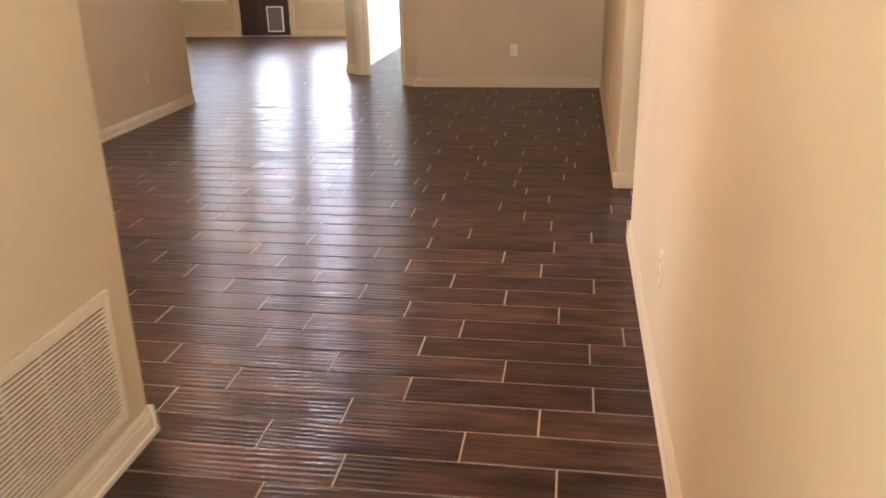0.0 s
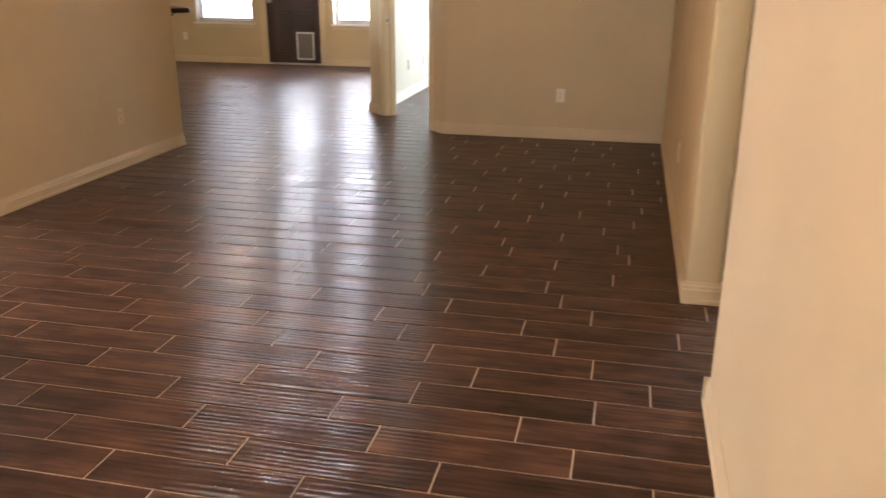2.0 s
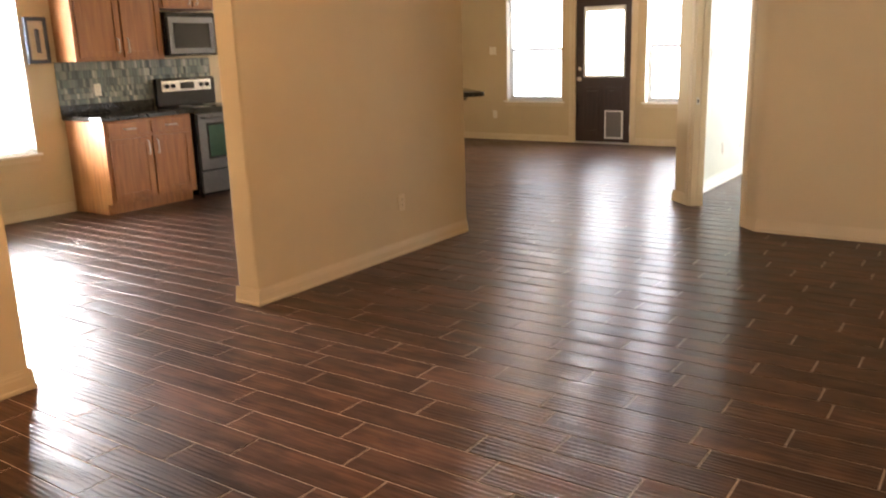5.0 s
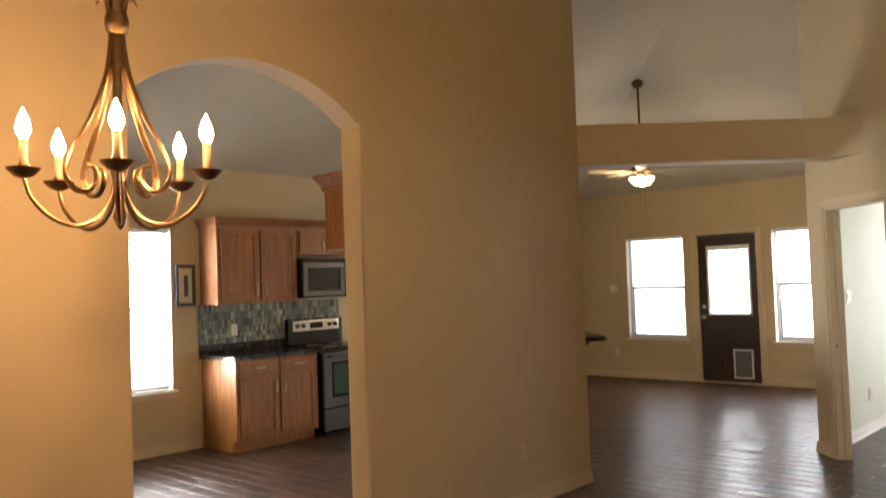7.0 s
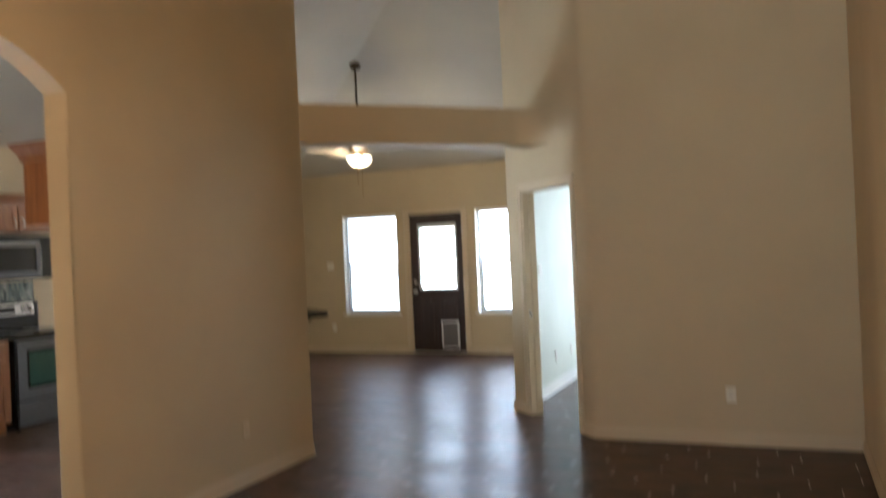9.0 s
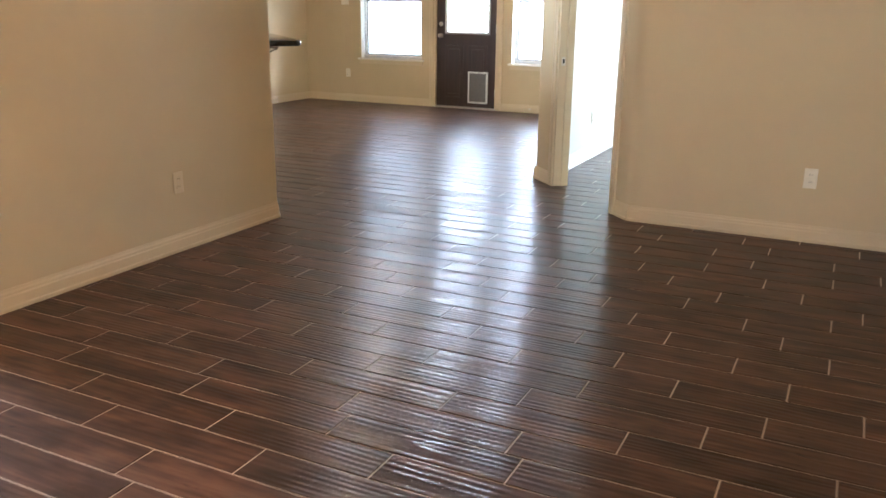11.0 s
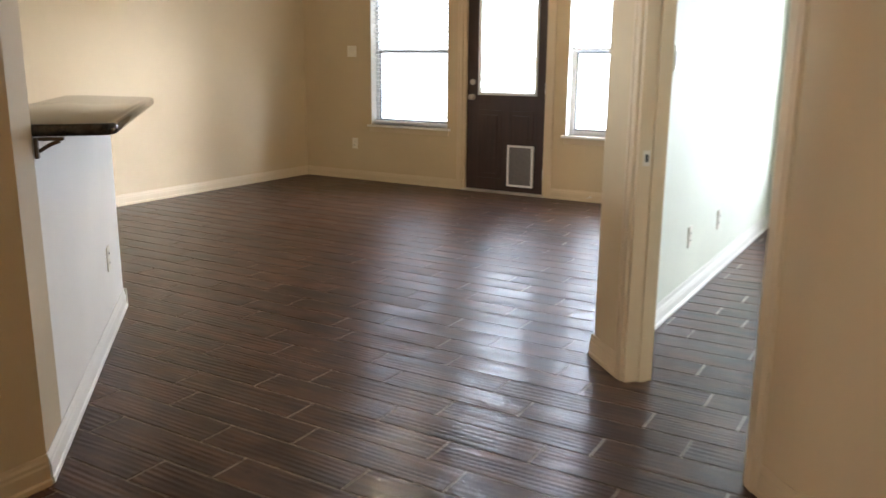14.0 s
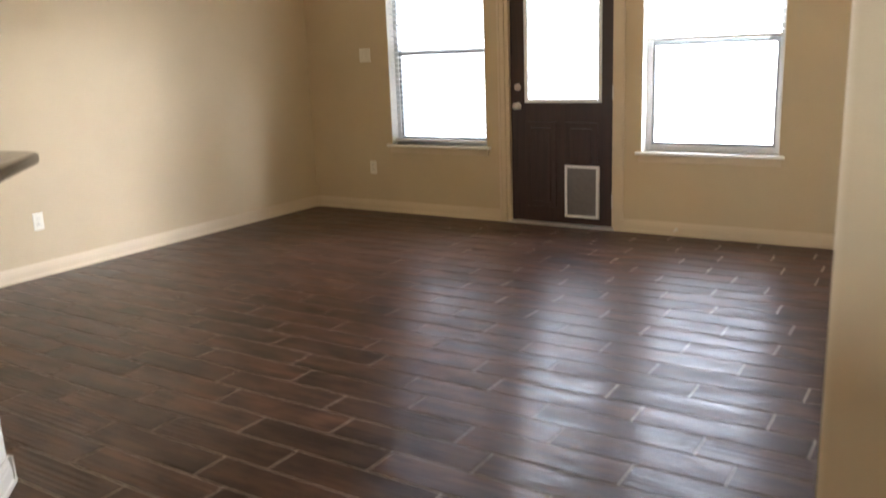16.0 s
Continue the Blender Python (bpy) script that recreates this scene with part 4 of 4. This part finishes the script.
upper = carcass("upper_cabinet", base_m, -6.735, -5.775, 1.40, 2.16, 0.32, "honey oak upper cabinet with two panelled doors")
for y0, y1, hy in ((-6.70, -6.262, -6.302), (-6.238, -5.80, -6.198)):
    raised_door(upper, y0, y1, 1.43, 2.13, 0.321, (hy, 1.47, 1.60))
short = carcass("upper_cabinet", base_m, -5.770, -5.005, 1.885, 2.16, 0.32, "short honey oak cabinet above the microwave")
for y0, y1, hy in ((-5.745, -5.395, -5.435), (-5.38, -5.03, -5.34)):
    raised_door(short, y0, y1, 1.905, 2.13, 0.321, (hy, 1.93, 2.02))


def crown(parent, outline, z0, label=""):
    """A stepped crown moulding along an open outline; each piece leans out over the last."""
    bm = bmesh.new()
    for (ax, ay), (bx, by), (ox, oy) in outline:
        d = Vector((bx - ax, by - ay, 0))
        o = Vector((ox, oy, 0))
        prof = [(0, 0), (0.012, 0.0), (0.016, 0.03), (0.045, 0.075), (0.052, 0.08), (0.052, 0.10), (0, 0.10)]
        u = d.normalized()
        rings = [[bm.verts.new(Vector((ax, ay, z0)) + d * f + u * a * e + o * a + Vector((0, 0, z))) for a, z in prof] for f, e in ((0, -1), (1, 1))]
        n = len(prof)
        for k in range(n):
            bm.faces.new((rings[0][k], rings[0][(k + 1) % n], rings[1][(k + 1) % n], rings[1][k]))
        bm.faces.new(rings[0])
        bm.faces.new(rings[1][::-1])
    return part("crown", bm, OAK_CROWN, parent, label)


crown(upper, [((0.32, -6.735), (0.32, -5.775), (1, 0)), ((0.0, -6.735), (0.32, -6.735), (0, -1))], 2.16)
crown(short, [((0.32, -5.770), (0.32, -5.005), (1, 0))], 2.16)
high = carcass("upper_cabinet", pose(XAB, 0, 0, 0, 0, 180), 6.95, 7.86, 1.77, 2.13, 0.34, "honey oak cabinet high on the back of the arched wall")
for y0, y1 in ((6.98, 7.395), (7.415, 7.83)):
    raised_door(high, y0, y1, 1.79, 2.11, 0.341)
crown(high, [((0.34, 6.95), (0.34, 7.86), (1, 0)), ((0.34, 7.86), (0.0, 7.86), (0, 1))], 2.13)

top = thing("countertop", pose(XW, 0, 0), "black granite kitchen countertop with a short upstand", "countertop")
part("slab", put_box(bmesh.new(), 0.002, 0.635, -6.765, -5.735, 0.870, 0.908, 0.006), GRANITE, top)
part("upstand", put_box(bmesh.new(), 0.002, 0.022, -6.765, -5.735, 0.9085, 1.00, 0.003), GRANITE, top)


def mosaic_material():
    m, t, b = nodes_of("slate_glass_mosaic")
    g = t.nodes.new("ShaderNodeNewGeometry")
    t.links.new(ramp(t, g.outputs["Random Per Island"], (0.0, (0.07, 0.085, 0.085)), (0.3, (0.17, 0.21, 0.20)), (0.55, (0.30, 0.31, 0.265)), (0.8, (0.13, 0.17, 0.18)), (1.0, (0.48, 0.47, 0.40))), b.inputs["Base Color"])
    b.inputs["Roughness"].default_value = 0.18
    return m


splash = thing("backsplash", pose(XW, 0, 0), "grey and green glass mosaic backsplash of small mixed tiles", "backsplash")
part("grout_bed", box(0.0005, 0.004, -6.765, -4.96, 1.0, 1.40), SLOT, splash)
rows = bmesh.new()
rng = random.Random(4)
z = 1.003
while z < 1.38:
    hgt = rng.choice((0.05, 0.05, 0.076))
    y = -6.764
    while y < -4.985:
        wdt = rng.choice((0.024, 0.024, 0.036))
        put_box(rows, 0.003, 0.009 + rng.random() * 0.002, y, min(y + wdt, -4.965), z, min(z + hgt, 1.398))
        y += wdt + 0.003
    z += hgt + 0.003
tagged(part("mosaic_tiles", rows, mosaic_material(), splash), kind="stuff")
splash_outlet = copy_thing(first, pose(XW + 0.011, -6.36, 1.13, 0, 0, 90))
splash_outlet["label"] = "white duplex outlet set in the mosaic backsplash"


def kitchen_range():
    """A freestanding electric range: glass-fronted oven, drawer, black top, back guard with four knobs."""
    ob = thing("kitchen_range", pose(XW, -5.728, 0), "stainless steel electric range with a black glass cooktop", "range")
    w = 0.755
    part("body", box(0.03, 0.615, 0.002, w - 0.002, 0.03, 0.895, bevel=0.003), BLACK, ob)
    part("cooktop", box(0.03, 0.655, 0.0, w, 0.896, 0.915, bevel=0.005), BLACK, ob, "black glass cooktop")
    door = part("oven_door", box(0.616, 0.650, 0.012, w - 0.012, 0.285, 0.850, bevel=0.006), STEEL, ob)
    part("window", box(0.6495, 0.6535, 0.135, w - 0.135, 0.415, 0.735, bevel=0.002), OVEN_GLASS, door, "dark greenish oven glass")
    part("window_border", box(0.6485, 0.6515, 0.112, w - 0.112, 0.392, 0.758, bevel=0.001), BLACK, door)
    part("handle", put_tube(bmesh.new(), [(0.65, 0.06, 0.815), (0.69, 0.065, 0.815), (0.695, w / 2, 0.815), (0.69, w - 0.065, 0.815), (0.65, w - 0.06, 0.815)], 0.011, 10), STEEL, door)
    part("drawer", box(0.616, 0.648, 0.012, w - 0.012, 0.05, 0.270, bevel=0.006), STEEL, ob)
    guard = part("back_guard", box(0.012, 0.075, 0.0, w, 0.9155, 1.20, bevel=0.01), BLACK, ob)
    part("control_panel", box(0.0755, 0.080, 0.06, w - 0.06, 1.065, 1.175, bevel=0.004), NICKEL, guard, "bright brushed steel control panel")
    part("display", box(0.0805, 0.0825, 0.29, 0.47, 1.085, 1.155), BLACK, guard)
    for y in (0.115, 0.195, w - 0.195, w - 0.115):
        k = part("knob", put_lathe(bmesh.new(), [(0.024, 0), (0.022, 0.022), (0.012, 0.026)], 16), BLACK, guard, smooth=True)
        k.matrix_basis = pose(0.080, y, 1.12, 0, 90, 0)
    for x, y, r in ((0.24, 0.2, 0.075), (0.24, 0.555, 0.1), (0.49, 0.2, 0.1), (0.49, 0.555, 0.075)):
        part("burner_ring", put_lathe(bmesh.new(), [(r, 0), (r, 0.0012), (r - 0.004, 0.0012)], 28, (x, y, 0.9152)), FLAP, ob)
    for x in (0.08, 0.57):
        for y in (0.05, w - 0.05):
            part("foot", put_lathe(bmesh.new(), [(0.02, 0.0), (0.02, 0.012), (0.01, 0.03)], 10, (x, y, 0)), BLACK, ob)
    return ob


kitchen_range()


def microwave():
    ob = thing("microwave", pose(XW, -5.765, 1.425), "stainless steel over-range microwave with a dark window", "microwave")
    w, h = 0.755, 0.425
    part("body", box(0.012, 0.37, 0, w, 0, h, bevel=0.004), BLACK, ob)
    door = part("door", box(0.371, 0.398, 0.01, w * 0.76, 0.02, h - 0.045, bevel=0.008), STEEL, ob)
    part("window", box(0.3975, 0.4005, 0.07, w * 0.76 - 0.055, 0.075, h - 0.105, bevel=0.002), BLACK, door, "dark window glass")
    part("handle", put_tube(bmesh.new(), [(0.398, w * 0.715, 0.06), (0.43, w * 0.715, 0.07), (0.432, w * 0.715, 0.19), (0.43, w * 0.715, 0.31), (0.398, w * 0.715, 0.32)], 0.010, 8), STEEL, door)
    part("control_panel", box(0.371, 0.395, w * 0.765, w - 0.01, 0.02, h - 0.045, bevel=0.005), BLACK, ob)
    part("vent_grille", box(0.371, 0.385, 0.01, w - 0.01, h - 0.04, h - 0.006, bevel=0.003), BLACK, ob)
    return ob


microwave()

art = thing("picture_frame", pose(XW, -6.905, 1.60, 0, 0, 90), "slate blue framed picture with a pale card and dark bar", "picture")
for x0, x1, z0, z1 in ((-0.105, -0.075, -0.205, 0.205), (0.075, 0.105, -0.205, 0.205), (-0.075, 0.075, -0.205, -0.17), (-0.075, 0.075, 0.17, 0.205)):
    part("frame", box(x0, x1, -0.035, -0.001, z0, z1, bevel=0.004), NAVY, art)
part("card", box(-0.076, 0.076, -0.016, -0.002, -0.171, 0.171), MAT_CARD, art)
part("motif", box(-0.012, 0.030, -0.024, -0.0165, -0.11, 0.10, bevel=0.008), NAVY, art)

# ---- breakfast bar ----
bar = thing("bar_top", pose(0, 0, 0), "glossy black granite bar top with rounded edges on the half wall", "countertop")
bar_bm = put_prism(bmesh.new(), [at_bar(0.236, -0.27), at_bar(0.236, 0.10), at_bar(0.26, 0.24), at_bar(2.05, 0.205), at_bar(2.30, -0.16), at_bar(2.28, -0.27)], 1.036, 1.074, 0.05, 4, [2, 3, 4], rim=0.012)
part("slab", bar_bm, GRANITE, bar, smooth=True)
corbel = thing("corbel", pose(*at_bar(0.250, 0), 0, 0, 0, math.degrees(math.atan2(BN.y, BN.x))), "dark metal bracket under the bar top", "bracket")
cor = put_tube(bmesh.new(), smooth_curve([(0.014, 0, 0.990), (0.026, 0, 0.998), (0.042, 0, 1.008), (0.060, 0, 1.016), (0.076, 0, 1.021)], 4), 0.006, 8)
part("scroll", cor, DARK_BRONZE, corbel, smooth=True)
part("back_plate", box(0.001, 0.013, -0.012, 0.012, 0.968, 1.033, bevel=0.004), DARK_BRONZE, corbel)
part("top_plate", box(0.014, 0.088, -0.012, 0.012, 1.023, 1.034, bevel=0.004), DARK_BRONZE, corbel)


# ---- floor tiles ----
ROW, LONG, GAP, SEAM = 0.157, 0.616, 0.0056, 0.0052
ROW0 = -9.6495
NORTH_ROW, NORTH_LONG, TURN_ROW = 0.1523, 0.603, 10
# Where a cross joint lies in each row, for three runs of rows from south to north.
JOINTS = {}
for first_row, places in (
        (-12, (5.23, 4.808, 5.142, 4.747, 4.916, 4.613, 4.908, 5.036, 4.791, 4.565, 4.934, 4.701, 4.518, 4.751, 4.933, 4.728, 4.577, 4.432, 4.70, 4.56, 4.48)),
        (12, (2.99, 3.29, 3.51, 3.07, 3.96, 3.72, 3.52, 3.84, 3.66, 3.50, 3.83, 3.95, 4.30, 4.12, 4.42)),
        (30, (2.12, 1.81, 1.36, 1.62, 2.65, 2.34, 2.79, 2.38, 2.08, 2.39, 2.23, 2.52, 2.38, 2.71, 2.55, 2.23, 2.62, 2.34))):
    for step, place in enumerate(places):
        JOINTS[first_row + step] = place


def row_edge(r):
    """The y of the seam below row r."""
    return ROW0 + min(r, TURN_ROW) * ROW + max(r - TURN_ROW, 0) * NORTH_ROW


def tile_mesh(x0, x1, y0, y1):
    """A tile's corners: flat top, sides eased a little."""
    e = 0.0015
    return [(x0, y0, -0.006), (x1, y0, -0.006), (x1, y1, -0.006), (x0, y1, -0.006), (x0, y0, -0.0008), (x1, y0, -0.0008), (x1, y1, -0.0008), (x0, y1, -0.0008), (x0 + e, y0 + e, 0), (x1 - e, y0 + e, 0), (x1 - e, y1 - e, 0), (x0 + e, y1 - e, 0)]


TILE_FACES = [(0, 1, 5, 4), (1, 2, 6, 5), (2, 3, 7, 6), (3, 0, 4, 7), (4, 5, 9, 8), (5, 6, 10, 9), (6, 7, 11, 10), (7, 4, 8, 11), (8, 9, 10, 11)]


def lay_floor():
    """Tiles in rows along x, each row shifted; cut at the walls. The middle of the walk is laid tile by tile, the rest as one."""
    whole = {}
    for long, wide in ((LONG, ROW), (NORTH_LONG, NORTH_ROW)):
        whole[long] = bpy.data.meshes.new("floor_tile")
        whole[long].from_pydata(tile_mesh(-long / 2 + GAP / 2, long / 2 - GAP / 2, -wide / 2 + SEAM / 2, wide / 2 - SEAM / 2), [], TILE_FACES)
        whole[long].materials.append(TILE)
    rng = random.Random(7)
    verts, faces, single = [], [], 0
    before = 4.5
    r = math.floor((SOUTH - ROW0) / ROW)
    while row_edge(r) < -0.02:
        y0, y1 = row_edge(r) + SEAM / 2, min(row_edge(r + 1) - SEAM / 2, -0.001)
        long = LONG if r < TURN_ROW else NORTH_LONG
        start = JOINTS.get(r, before + rng.choice((0.19, 0.23, 0.29, 0.34, 0.40)) + rng.uniform(-0.02, 0.02))
        before = start
        x = start - long * math.ceil((start - XW) / long)
        while x < 6.95:
            a, b = max(x + GAP / 2, XW), min(x + long - GAP / 2, 6.95)
            cx, cy = x + long / 2, (y0 + y1) / 2
            if b - a > 0.02:
                if 2.6 < cx < 5.9 and -11.6 < cy < -5.0 and single < 300 and b - a > long - GAP - 0.001:
                    ob = new("tile", whole[long])
                    ob.parent, ob.location = floor, (cx, cy, 0)
                    single += 1
                else:
                    n = len(verts)
                    verts += tile_mesh(a, b, y0, y1)
                    faces += [tuple(i + n for i in f) for f in TILE_FACES]
            x += long
        r += 1
    rest = bpy.data.meshes.new("floor_tiles")
    rest.from_pydata(verts, [], faces)
    rest.materials.append(TILE)
    ob = new("floor_tiles", rest)
    ob.parent = floor
    tagged(ob, kind="stuff")


lay_floor()
